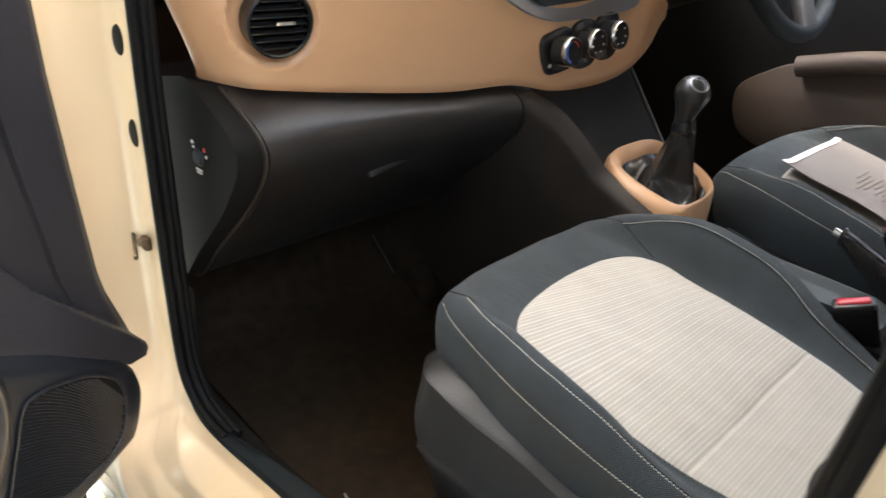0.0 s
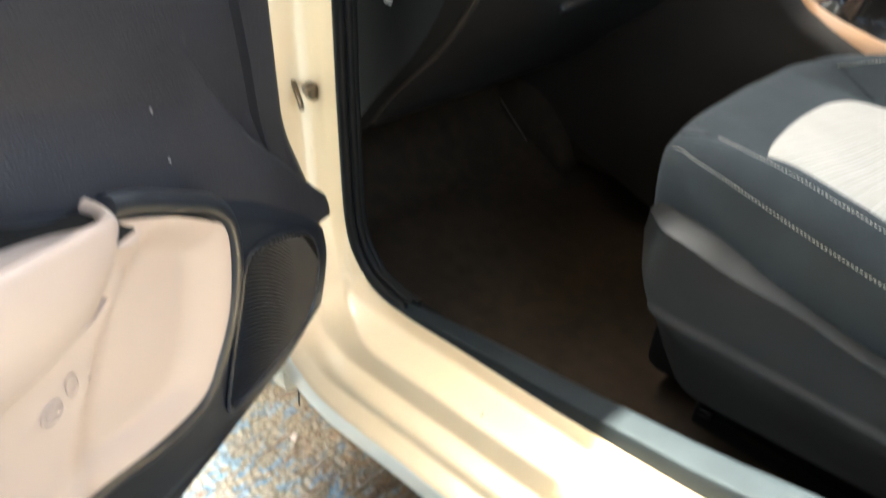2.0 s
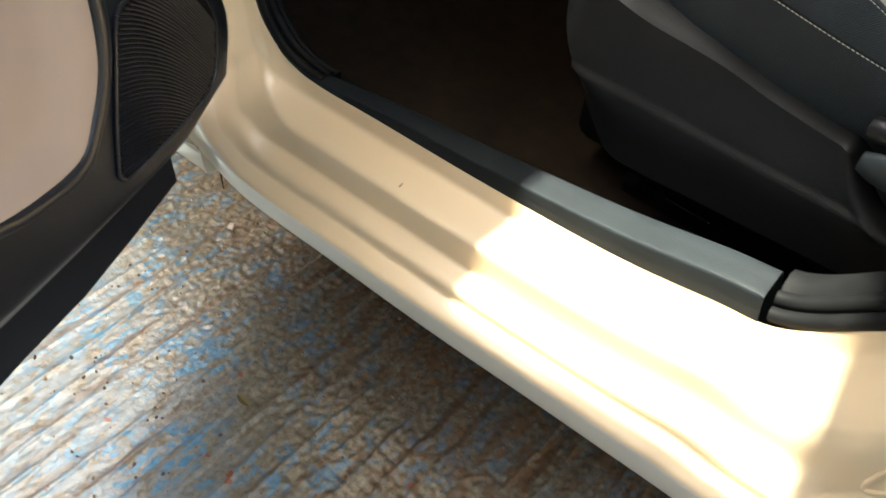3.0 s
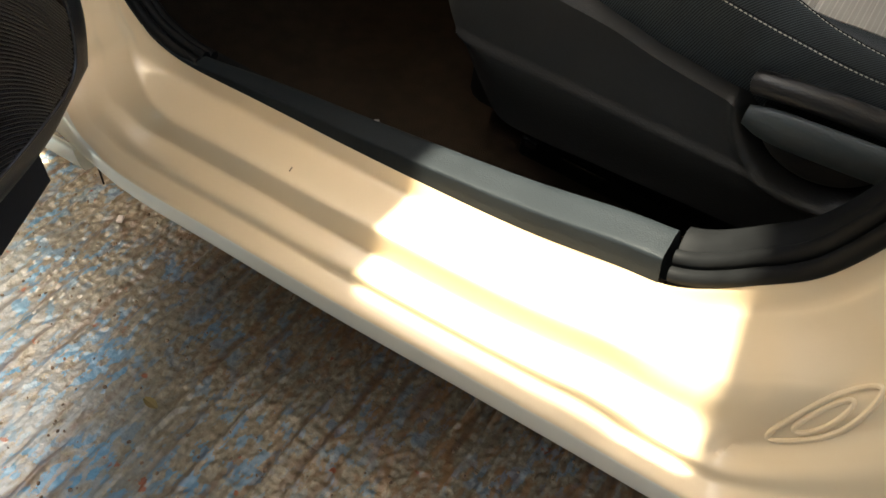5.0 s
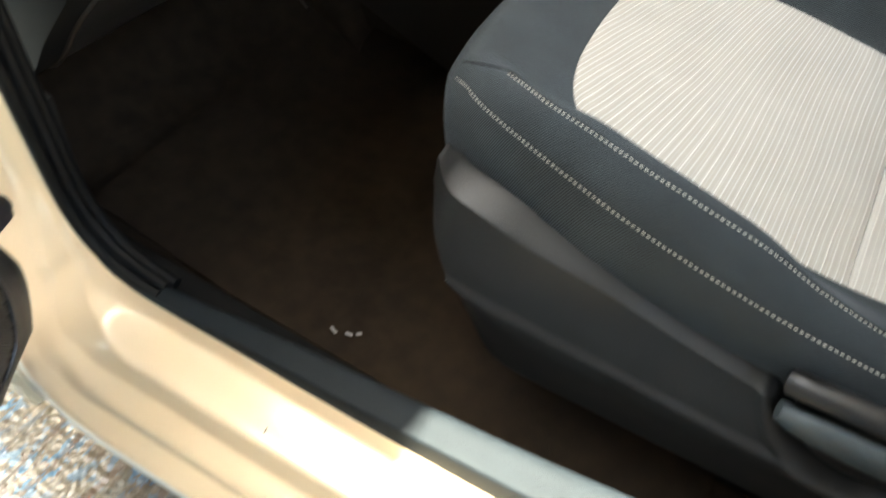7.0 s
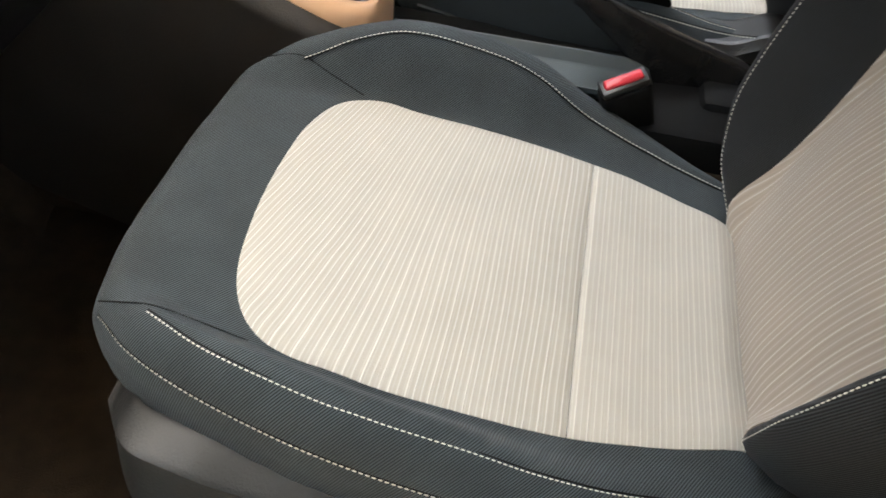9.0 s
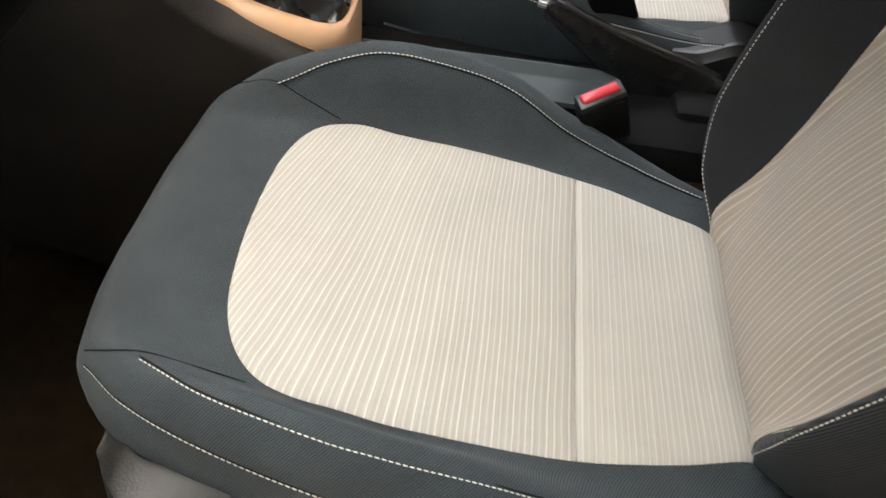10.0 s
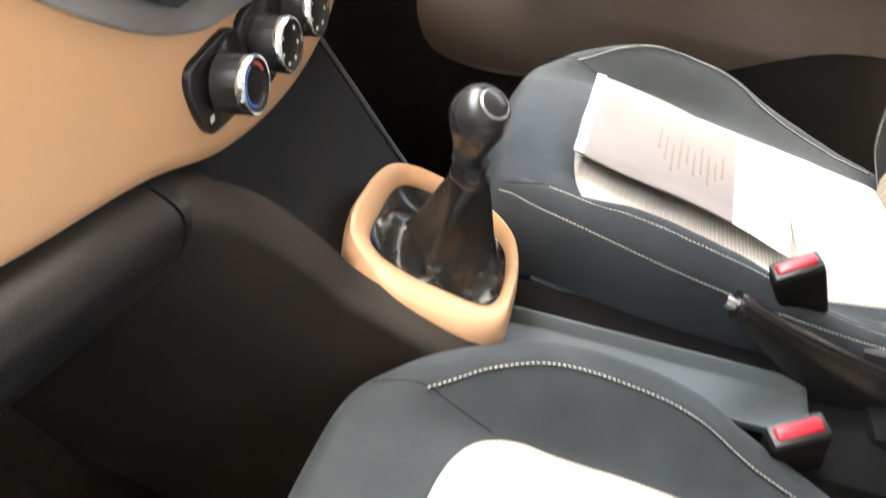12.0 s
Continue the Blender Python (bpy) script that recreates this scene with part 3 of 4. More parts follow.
tagged(part("firewall", box((1.4, 0.02, 0.9), pose(0.76, 0.82, 0.65)), soft_black), "dark bulkhead behind the dashboard", "wall", kind="structure")
roof_bm = sheet(lambda u, v: (0.19 + 1.14 * u, -1.7 + 1.78 * v, 1.38 + 0.06 * math.sin(math.pi * u) ** 0.6), 16, 12, (0, 0, 0.03))
tagged(part("car_roof", roof_bm, headliner), "pale headliner under the car roof", "roof", kind="structure")
tagged(part("rear_bulkhead", box((1.3, 0.05, 1.1), pose(0.76, -1.55, 0.8)), headliner), "plain rear end of the cabin", "wall", kind="structure")
side_far = part("far_side_panel", box((0.04, 2.6, 0.75), pose(1.47, -0.4, 0.55)), plastic)
tagged(side_far, "black inner side of the car body", "wall", kind="structure")
tagged(part("rear_door_side", box((0.04, 0.8, 0.75), pose(0.09, -0.98, 0.58)), paint), "cream rear side of the car", "wall", kind="structure")

# ---- seats ----
def seat(cx, dy, dz, shield_side, label):
    root = thing("front_seat", label, "car seat", "front seats")
    base = np.array((cx, dy, dz))
    OUTLINE = [(0, .078), (.07, .077), (.125, .071), (.162, .055), (.19, .012), (.212, -.05), (.228, -.13), (.232, -.22), (.224, -.32), (.203, -.40), (.175, -.457), (.1, -.475),
               (0, -.478), (-.1, -.475), (-.185, -.46), (-.21, -.40), (-.226, -.32), (-.232, -.22), (-.228, -.13), (-.212, -.05), (-.19, .012), (-.162, .054), (-.125, .070), (-.07, .077)]
    ring = cr_closed(OUTLINE, 192)
    for q in ring:
        if shield_side < 0 and q[0] > 0:
            q[0] *= 1 + 0.085 * smooth(0.44, 0.22, -q[1]) * smooth(0.0, 0.1, abs(q[0]))
    centre = np.array((0, -0.19))
    lerp = ease
    hy, hw = [-.48, -.40, -.32, -.22, -.13, -.05, .015, .056, .09], [.19, .21, .226, .232, .228, .212, .188, .168, .15]

    def top(x, y):
        z = lerp(y, [-.48, -.42, -.29, -.18, -.08, 0, .05, .09], [.548, .55, .56, .575, .590, .603, .608, .604])
        s = abs(x) / lerp(y, hy, hw)
        z -= 0.026 * smooth(0.395, 0.462, -y) ** 2 * (1 - smooth(0.55, 0.75, s))
        lift = lerp(y, [-.48, -.40, -.34, -.28, -.215, -.15, -.08, 0, .05], [0.0, .006, .015, .03, .053, .06, .056, .026, .004])
        z += lift * smooth(0.69, 0.91, s) + 0.0034 * noise.noise((x * 11, y * 11, cx)) + 0.0008 * noise.noise((x * 34, y * 34, cx))
        z -= 0.004 * (1 - smooth(0.0, 0.7, s)) * smooth(0.0, 0.12, -y)
        return z

    def half_cloth(y, side=-1):
        if y < -0.11:
            w = lerp(y, [-.46, -.43, -.36, -.29, -.22, -.16, -.11], [.118, .126, .144, .155, .16, .16, .157])
            return w - (0.012 * smooth(0.3, 0.45, -y) if side * shield_side < 0 else 0)
        a = 2.8 if side * shield_side > 0 else 3.3
        return 0.157 * max(1e-4, 1 - (min(1, (y + 0.11) / 0.089)) ** a) ** (1 / a)

    def corner(r):
        return 0.03 * max(0, (r - 0.87) / 0.13) ** 3.2

    rings = []
    for r in (0.0001, .1, .2, .3, .4, .46, .5, .53, .56, .58, .6, .615, .63, .645, .66, .675, .69, .705, .72, .735, .75, .765, .78, .795, .81, .825, .84, .855, .87, .885, .9, .925, .94, .955, .97, .98, .99, 1.0):
        drop = corner(r)
        rr = []
        for q in ring:
            x, y = centre + (q - centre) * r
            inside = min(half_cloth(y, x) - abs(x), y + 0.46, -0.021 - y)
            sunk = 0.006 * smooth(0.0, 0.016, inside)
            rr.append(base + (x, y, top(x, y) - drop - sunk))
        rings.append(rr)
    for f, out in ((.08, 1.003), (.16, 1.002), (.25, 1.0), (.35, .993), (.45, .985), (.57, .973), (.7, .96), (.85, .94), (1.0, .92)):
        rr = []
        for q in ring:
            x, y = centre + (q - centre) * (out, 1 + (out - 1) * 0.2)
            x *= 1 + 0.015 * smooth(-0.06, 0.02, y) * f
            edge = top(*q) - 0.03
            z = edge + (0.488 - edge) * f
            fold = 0.0035 * noise.noise((y * 9, z * 70 + y * 22, 4.2)) * math.sin(math.pi * min(1, f * 1.1)) * smooth(0.1, 0.2, abs(x))
            rr.append(base + (x + math.copysign(fold, x), y, z))
        rings.append(rr)
    part("cushion", loft(rings, cap=False), fabric, root, "dark slate woven fabric seat base")

    # cream centre of the cushion, front piece and rear piece, with a seam between
    def insert(y0, y1, mat, name):
        def fn(u, v):
            y = y0 + (y1 - y0) * (math.sin(v * math.pi / 2) if y1 > -0.1 else v)
            w = half_cloth(y, 2 * u - 1)
            x = (2 * u - 1) * w
            e = min(1, min(u, 1 - u) * 2 * w / 0.012, abs(y - y0) / 0.006, abs(y - y1) / 0.006 if y1 < -0.1 else 1)
            puff = 0.0008 + 0.0024 * (1 - (1 - e) ** 2) + 0.003 * math.sin(math.pi * u) * smooth(0, 1, min(1, abs(y - y0) / 0.05))
            return base + (x, y, top(x, y) + puff)
        return part(name, sheet(fn, 56, 70, (0, 0, -0.006)), mat, root, "cream ribbed cloth")
    insert(-0.2915, -0.0212, cloth, "cushion_centre")
    insert(-0.46, -0.2921, cloth_rear, "cushion_rear_centre")

    for sgn in (-1, 1):
        inner = cr([(sgn * .166, .0), (sgn * .189, -.045), (sgn * .203, -.09), (sgn * .211, -.145), (sgn * .211, -.215), (sgn * .202, -.28), (sgn * .188, -.35), (sgn * .17, -.42)], 160)
        inner = [(x - .006, y) for x, y in inner]
        drop = [(x, y, top(x, y) - corner(min(1, abs(x) / lerp(y, hy, hw))) + .0008) for x, y in inner]
        part("stitching", stitches([base + p for p in drop], 0.0043, 0.0030, 0.0009, 0.0003), thread, root, "cream thread")
        part("seam", tube([base + (p[0] - sgn * .0022, p[1], p[2] - .0006) for p in drop], .0006, 6), soft_black, root)
        k = [q for q in cr([(sgn * .157, .05), (sgn * .189, .008), (sgn * .213, -.05), (sgn * .229, -.13), (sgn * .233, -.22), (sgn * .227, -.32), (sgn * .211, -.40)], 160)]
        low = [base + (x * 1.011, y, lerp(y, [-.4, -.29, -.14, -.04, .03, .055], [.560, .575, .599, .609, .602, .592]) + (.009 if shield_side > 0 else 0)) for x, y in k]
        if sgn < 0:
            part("seam", tube([p + (0, 0, .002) for p in low], .00045, 5), soft_black, root)
            part("stitching", stitches(low, 0.0043, 0.0030, 0.001, 0.0004, normal=(sgn, 0, 0.3)), thread, root, "cream thread")
        part("seam", tube(cr([base + (x * sgn, y, top(x * sgn, y) - corner(min(1, x / lerp(y, hy, hw)))) for x, y in ((.159, .045), (.161, .03), (.1615, .003), (.158, -.025), (.155, -.06))], 40), 0.0006, 6), soft_black, root)

    # backrest, leaning back
    lean = radians(23.5)
    foot = np.array((0, -0.438, 0.545))
    up = np.array((0, -math.sin(lean), math.cos(lean)))
    fwd = np.array((0, math.cos(lean), math.sin(lean)))

    def back(x, h, f):
        return base + foot + np.array((x, 0, 0)) + up * h + fwd * f

    bw = lambda h: lerp(h, [-.06, 0, .03, .08, .15, .25, .4, .55, .62], [.13, .142, .168, .195, .214, .232, .235, .2, .15])

    def face(x, h):
        s = abs(x) / bw(h)
        return 0.012 - 0.012 * (1 - smooth(-.02, .05, h)) ** 2 + lerp(h, [-.05, 0, .04, .1, .25, .4, .6], [.0, .012, .045, .07, .082, .07, .03]) * smooth(.62, .9, s) - 0.03 * (smooth(.9, 1.05, s)) + 0.015 * math.exp(-((h - .12) / .08) ** 2) * (1 - smooth(.3, .7, s))

    iw = lambda h: lerp(h, [-.04, 0, .06, .12, .25, .4, .55], [.116, .121, .129, .139, .162, .172, .165])
    rings = []
    for h in np.linspace(-0.06, 0.62, 60):
        w = bw(h)
        rr = [back(s * w, h, face(s * w, h) - .006 * smooth(0, .016, iw(h) - abs(s * w))) for s in np.linspace(-1, 1, 101)]
        rr += [back(s * w, h, f) for s, f in ((1.02, .0), (1.02, -.05), (.97, -.09), (.8, -.105), (0, -.11), (-.8, -.105), (-.97, -.09), (-1.02, -.05), (-1.02, 0))]
        rings.append(rr)
    part("backrest", loft(rings), fabric_shaded, root, "woven fabric backrest, near-black to stand for shade")

    def bfn(u, v):
        h = -0.03 + 0.6 * v
        x = (2 * u - 1) * iw(h)
        e = min(1, min(u, 1 - u) * 2 * iw(h) / 0.012)
        return back(x, h, face(x, h) + 0.0022 + 0.0024 * (1 - (1 - e) ** 2))
    part("backrest_centre", sheet(bfn, 60, 70, -0.008 * fwd), cloth_back_shaded, root, "cream cloth with fine upright ribs, darkened for shade")
    for sgn in (-1, 1):
        for ex in ((0.9, 0.74) if sgn < 0 else (0.87,)):
            line = [back(sgn * bw(h) * ex, h, face(sgn * bw(h) * ex, h) + .0008) for h in np.linspace(-.03, .58, 150)]
            part("stitching", stitches(line, 0.0043, 0.0030, 0.0009, 0.0003, normal=tuple(fwd)), thread, root, "cream thread")

    # base and rails
    part("seat_frame", box((0.36, 0.42, 0.2), Matrix.Translation(base + (0, -.2, .41)), 0.02), soft_black, root)
    for sx in (-0.16, 0.16):
        part("rail", box((0.035, 0.40, 0.035), Matrix.Translation(base + (sx, -.27, .282 - dz)), 0.006), soft_black, root)
    for sx in (-0.16, 0.16):
        part("rail_runner", box((0.02, 0.38, 0.05), Matrix.Translation(base + (sx, -.26, .315)), 0.004), soft_black, root)

    part("rail_edge", box((0.004, 0.058, 0.003), Matrix.Translation(base + (-.178, -.156, .2995 - dz)), 0.001), chrome, root, "bright steel rail edge")

    part("rail_bolt", box((0.012, 0.022, 0.012), Matrix.Translation(base + (-.183, -.086, .303 - dz)), 0.004), gloss_black, root)

    # plastic side shield
    sg = shield_side

    def edge_top(y):
        return lerp(y, [-.54, -.40, -.3, -.25, -.2, -.15, -.08, -.03, .02, .045], [.505, .505, .511, .517, .525, .536, .543, .546, .54, .53])

    def edge_low(y):
        return lerp(y, [-.54, -.45, -.3, -.23, -.165, -.107, -.068, -.04, -.005, .02, .045], [.40, .39, .383, .378, .374, .37, .374, .404, .452, .48, .50])

    def shield_fn(u, v):
        y = 0.045 - 0.585 * u
        z0, z1 = edge_low(y), edge_top(y)
        z = z0 + (z1 - z0) * v
        fold = (0.449 - z0) / max(0.02, z1 - z0)
        x = 0.243 + 0.009 * smooth(0.0, fold, v) if v < fold else 0.252 - 0.005 * smooth(fold, fold + .07, v) - 0.013 * smooth(fold, 0.95, v)
        x -= 0.055 * (1 - smooth(-0.02, 0.06, 0.045 - y)) ** 2 + 0.01 * smooth(0.02, 0.12, y + 0.08)
        if v > 0.9:
            x -= 0.03 * ((v - .9) / .1) ** 1.3
        dd = math.hypot(y + 0.352, z - 0.527)
        x -= 0.022 * (1 - smooth(0.066, 0.078, dd))
        x += 0.003 * math.exp(-((dd - 0.082) / 0.004) ** 2)
        return base + (sg * x, y, z)
    part("side_shield", sheet(shield_fn, 240, 90, (-sg * 0.003, 0, 0)), shield_grey, root, "dark grey plastic side cover")
    if sg < 0:
        cup = [(-0.352 + 0.056 * math.cos(a), 0.512 - 0.05 * math.sin(a)) for a in np.linspace(0.1, math.pi - 0.1, 30)]
        part("lever_boss", prism(cup, lambda a, b, h: base + (-(0.222 + h), a, b), 0.018, 0.006, 3), plastic, root)
        lev = cr([(-.243, -.287, .503), (-.249, -.31, .507), (-.252, -.36, .513), (-.25, -.43, .518), (-.243, -.5, .52)], 28)
        rr = []
        for i, c in enumerate(lev):
            hgt = 0.005 + 0.016 * math.sin(math.pi * min(0.5, 0.1 + i / 27 * .9)) ** .7
            rr.append([base + c + (-0.010 * math.cos(a) - 0.006 * math.sin(a), 0, hgt * math.sin(a)) for a in np.linspace(0, 2 * math.pi, 18, endpoint=False)])
        part("recline_lever", loft(rr), plastic_tray, root, "slate grey recline lever")
        part("lever_cover", tube(cr([base + (-.236, -.281, .53), base + (-.24, -.30, .536), base + (-.242, -.36, .543), base + (-.238, -.5, .545)], 20), [.006] + [.0105] * 18 + [.008], 14), plastic, root, "black plastic cover above the lever")
    return root


# cream cloth in browner tones: the backrest's shade is put into its colour
cloth_back_shaded = ribbed_cloth("shaded_cream_backrest_cloth", (0.29, 0.24, 0.195), (0.5, 0.44, 0.375), 0.0064, 0.016, along="X")
seat(0.455, 0.0, 0.0, -1, "cream and dark slate cloth front passenger seat")
seat(1.055, -0.057, 0.03, 1, "cream and dark slate driver's seat with papers on it")

# ---- dashboard ----
XB = [.15, .165, .25, .4, .5, .6, .68, .78, .88, .96, 1.03, 1.4]
YB = [.345, .335, .302, .267, .241, .213, .196, .19, .195, .205, .22, .3]
ZB = [.814, .81, .797, .777, .768, .768, .75, .742, .745, .765, .81, .82]


def yb(x):
    return ease(x, XB, YB)


def zb(x):
    return ease(x, XB, ZB)


dash = thing("dashboard", "two-tone tan and black plastic car dashboard", "dashboard")


def fascia_fn(u, v):
    x = 0.178 + 0.855 * u
    z0 = zb(x)
    z = z0 + (1.02 - z0) * v
    x -= lerp(z, [.80, .90, 1.02], [0.0, .026, .05]) * (1 - smooth(0, .3, u))
    y = yb(x) + 0.006 * (1 - smooth(0, .04, v)) + 0.05 * v * v
    if u < 0.05:
        y += 0.035 * (1 - u / 0.05) ** 2
    # dish round the air vent
    dd = math.hypot(x - 0.243, z - 0.884)
    y += 0.014 * (1 - smooth(0.036, 0.056, dd)) - 0.003 * math.exp(-((dd - 0.056) / 0.006) ** 2)
    return (x, y, z)


part("fascia", sheet(fascia_fn, 150, 46, (0, 0.012, 0)), tan, dash, "tan plastic dashboard panel")


def lower_ring(x, inset=0.0):
    y0, z0 = yb(x) + .012, zb(x) - 0.004
    pts = [(y0 + .02, z0 + .004), (y0 - .004, z0 - .003), (lerp(x, [.15, .18, .3, .4, .5, .62], [.262, .25, .246, .238, .218, .19]) + inset, lerp(x, [.15, .4, .62], [.752, .742, .735])),
           (lerp(x, [.15, .18, .41, .62], [.288, .278, .258, .215]) + inset, .672), (lerp(x, [.15, .62], [.37, .32]), .57), (lerp(x, [.15, .62], [.425, .40]), .50), (.5, .485), (.62, .5), (.62, .75)]
    return [(x, y, z) for y, z in cr(pts, 40)]


bm = loft([lower_ring(x) for x in np.linspace(0.188, 0.603, 30)])
part("dash_top", sheet(lambda u, v: (0.12 + 1.3 * u, lerp(.12 + 1.3 * u, [.12, .25, .7, 1.0, 1.42], [.43, .39, .295, .3, .39]) + (0.5 * v), 1.015 - .02 * v * v), 30, 8, (0, 0, -.02)), plastic, dash, "black dashboard top")
glove = part("glovebox", bm, plastic, dash, "black grained plastic glovebox")
part("glovebox_handle", box((0.085, 0.016, 0.015), pose(0.40, 0.2605, 0.678, -24, -12, -6), 0.007, 4), plastic, glove, "black handle")
part("end_panel", loft([lower_ring(x, 0.004) for x in np.linspace(0.152, 0.183, 4)]), soft_black, dash, "black dashboard end panel")
part("end_fill", loft([lower_ring(x, 0.012) for x in (0.182, 0.189)]), soft_black, dash)
part("panel_lip", tube(lower_ring(0.1835, 0.002)[4:30], .0032, 10), flank, dash, "rounded black edge of the end panel")
part("stack_shoulder", loft([lower_ring(x) for x in np.linspace(0.606, 0.65, 6)]), plastic, dash, "black plastic shoulder beside the glovebox")
# airbag switch with its print
part("airbag_switch", lathe([(0, .004), (.008, .004), (.010, .002), (.012, 0)], pose(0.1515, 0.349, 0.717, 0, -90, 0), 24), plastic_grey, dash, "round grey key switch")
for y, z, h, w, mt in ((.349, .700, .0025, .014, white_mark), (.349, .696, .002, .011, white_mark), (.362, .734, .004, .0045, white_mark), (.360, .728, .003, .004, white_mark), (.335, .731, .005, .005, red_mark), (.331, .723, .0035, .003, white_mark)):
    part("printed_mark", box((.001, w, h), pose(0.1512, y, z)), mt, dash)

# air vent
vc = Vector((0.243, 0.302, 0.884))
vent = thing("air_vent", "round black dashboard air vent with a bright tab", "air vent")
turn = pose(*vc, 93, 0, -14)
part("vent_ring", lathe([(.0375, -.02), (.0375, .006), (.0395, .0085), (.042, .007), (.0425, -.02)], turn, 48), gloss_black, vent)
part("vent_backing", lathe([(0.0, -.018), (.0375, -.018), (.0375, -.0185)], turn, 32), soft_black, vent)
for k in range(-3, 4):
    hw = math.sqrt(max(0, 0.036 ** 2 - (k * 0.0095) ** 2))
    part("vane", box((2 * hw, 0.0022, 0.016), turn @ pose(0, k * 0.0095, -0.004, 18, 0, 0), 0.0006), gloss_black, vent)
part("vent_tab", box((0.024, 0.005, 0.012), turn @ pose(0.006, 0.001, 0.004), 0.0015), chrome, vent, "bright chrome tab")

# radio panel
RAD = [(.50, 1.0), (.515, .955), (.545, .918), (.60, .879), (.65, .861), (.70, .857), (.86, .857), (.90, .87), (.94, .905), (.965, .955), (.975, 1.0)]


def on_fascia(off):
    def fn(a, b, h):
        v = (b - zb(a)) / (1.02 - zb(a))
        return (a, yb(a) + .05 * v * v - off - h, b)
    return fn


radio = thing("car_radio", "silver-grey car radio panel with dark buttons", "car radio")
part("radio_bezel", prism(cr_closed(RAD, 60), on_fascia(-0.004), 0.011, 0.003), silver, radio)
part("radio_slot", prism([(.60, .93), (.615, .895), (.64, .882), (.85, .882), (.87, .895), (.885, .93)], on_fascia(0.006), 0.003, 0.001), plastic_grey, radio)
for k in range(4):
    part("radio_button", box((.04, .006, .01), pose(.65 + k * .055, yb(.65 + k * .055) - .002, .905), .001), gloss_black, radio)

# heater controls
for k, (kx, ky, kz) in enumerate(((.673, .192, .816), (.735, .19, .821), (.796, .19, .826))):
    ctl = thing("heater_control", "black rotary heater knob with a chrome ring", "heater knob", "heater knobs")
    if k == 0:
        tile = [(.640, .832), (.655, .842), (.70, .846), (.702, .79), (.694, .784), (.664, .78), (.652, .784), (.641, .81)]
    else:
        tile = [(kx - .028, kz + .026), (kx + .028, kz + .028), (kx + .028, kz - .032), (kx - .026, kz - .034)]
    part("tile", prism(cr_closed(tile, 28), on_fascia(-0.003), 0.009, 0.002), gloss_black, ctl)
    m = pose(kx, ky, kz, 80, 0, 0)
    part("knob_body", lathe([(0, .0), (.023, 0), (.0225, .010), (.0215, .020), (.0195, .0205), (0.0, .0205)], m, 36), knob_black, ctl)
    part("knob_ring", lathe([(.0205, .0185), (.0222, .0192), (.0224, .024), (.0212, .0262), (.0195, .026), (.0195, .0185)], m, 40), chrome, ctl, "ribbed chrome ring")
    part("knob_face", lathe([(0, .0243), (.012, .024), (.0194, .0232), (.0194, .021)], m, 32), plastic_dark, ctl)
    if k == 0:
        for a0, a1, mt in ((100, 250, blue_mark), (20, 80, red_mark)):
            arc = [m @ Vector((.0155 * math.cos(radians(a)), .0155 * math.sin(radians(a)), .0242)) for a in np.linspace(a0, a1, 20)]
            part("printed_arc", tube(arc, .0012, 6), mt, ctl)
        part("printed_mark", box((.005, .001, .005), pose(.655, yb(.655) - .0065, .795)), white_mark, ctl)
    else:
        for a in np.linspace(140, 400, 6):
            q = m @ Vector((.0145 * math.cos(radians(a)), .0145 * math.sin(radians(a)), .024))
            part("printed_mark", box((.0025, .001, .0025), Matrix.Translation(q)), white_mark, ctl)

# ---- centre stack and console ----
console = thing("centre_console", "black plastic centre console with a tan gear surround", "console")
part("stack_panel", sheet(lambda u, v: (0.65 + 0.022 * v + (0.295 - 0.055 * v) * u, 0.245 - 0.15 * v + .02 * math.sin(math.pi * u), 0.765 - 0.15 * v), 16, 16, (0, 0.006, -0.006)), plastic_dark, console, "plain black panel below the radio")
part("panel_edge", tube(cr([(.946, .246, .766), (.93, .17, .69), (.913, .096, .616)], 16), .004, 10), plastic, console)
part("far_console_side", sheet(lambda u, v: (lerp(u, [0, .3, .7, 1], [.948, .948, .915, .87]), lerp(u, [0, .3, .7, 1], [.5, .245, .095, -.08]), lerp(u, [0, .3, .7, 1], [.75, .763, .613, .57]) * (1 - v) + .28 * v), 20, 8, (-.004, 0, 0)), soft_black, console, "black plastic console flank")


def ridge(u, v):
    s = cr([(.612, .5, .60), (.607, .34, .70), (.606, .235, .748), (.622, .192, .752), (.648, .155, .727), (.662, .11, .687), (.668, .075, .656), (.664, .0, .632), (.66, -.08, .60)], 41)[int(round(u * 40))]
    x, y, z = s
    if v <= 0.14:
        a = v / 0.14 * math.pi / 2
        p = (x + 0.014 - 0.026 * math.sin(a), y + 0.002, z - 0.02 * (1 - math.cos(a)))
    else:
        e = (v - 0.14) / 0.86
        low = (0.634, -0.08 + 0.6 * (1 - u), lerp(1 - u, [0, .5, 1], [.27, .3, .40]))
        g = e * e * (3 - 2 * e) * 0.5 + e * 0.5
        p = ((x - 0.012) * (1 - g) + low[0] * g, (y + 0.002) * (1 - g) + low[1] * g, (z - 0.02) * (1 - e) + low[2] * e)
    return p


part("console_side", sheet(ridge, 40, 60, (0.004, 0, 0)), flank, console, "black plastic console flank")
part("console_base", box((0.17, 0.5, 0.07), pose(0.77, -0.2, 0.525), 0.012), soft_black, console)
RING_O = [(.752, .117), (.79, .117), (.83, .113), (.855, .10), (.864, .072), (.858, .03), (.842, -.012), (.815, -.038), (.775, -.049), (.73, -.051), (.695, -.048), (.677, -.03), (.671, .005), (.675, .045), (.69, .08), (.715, .106)]
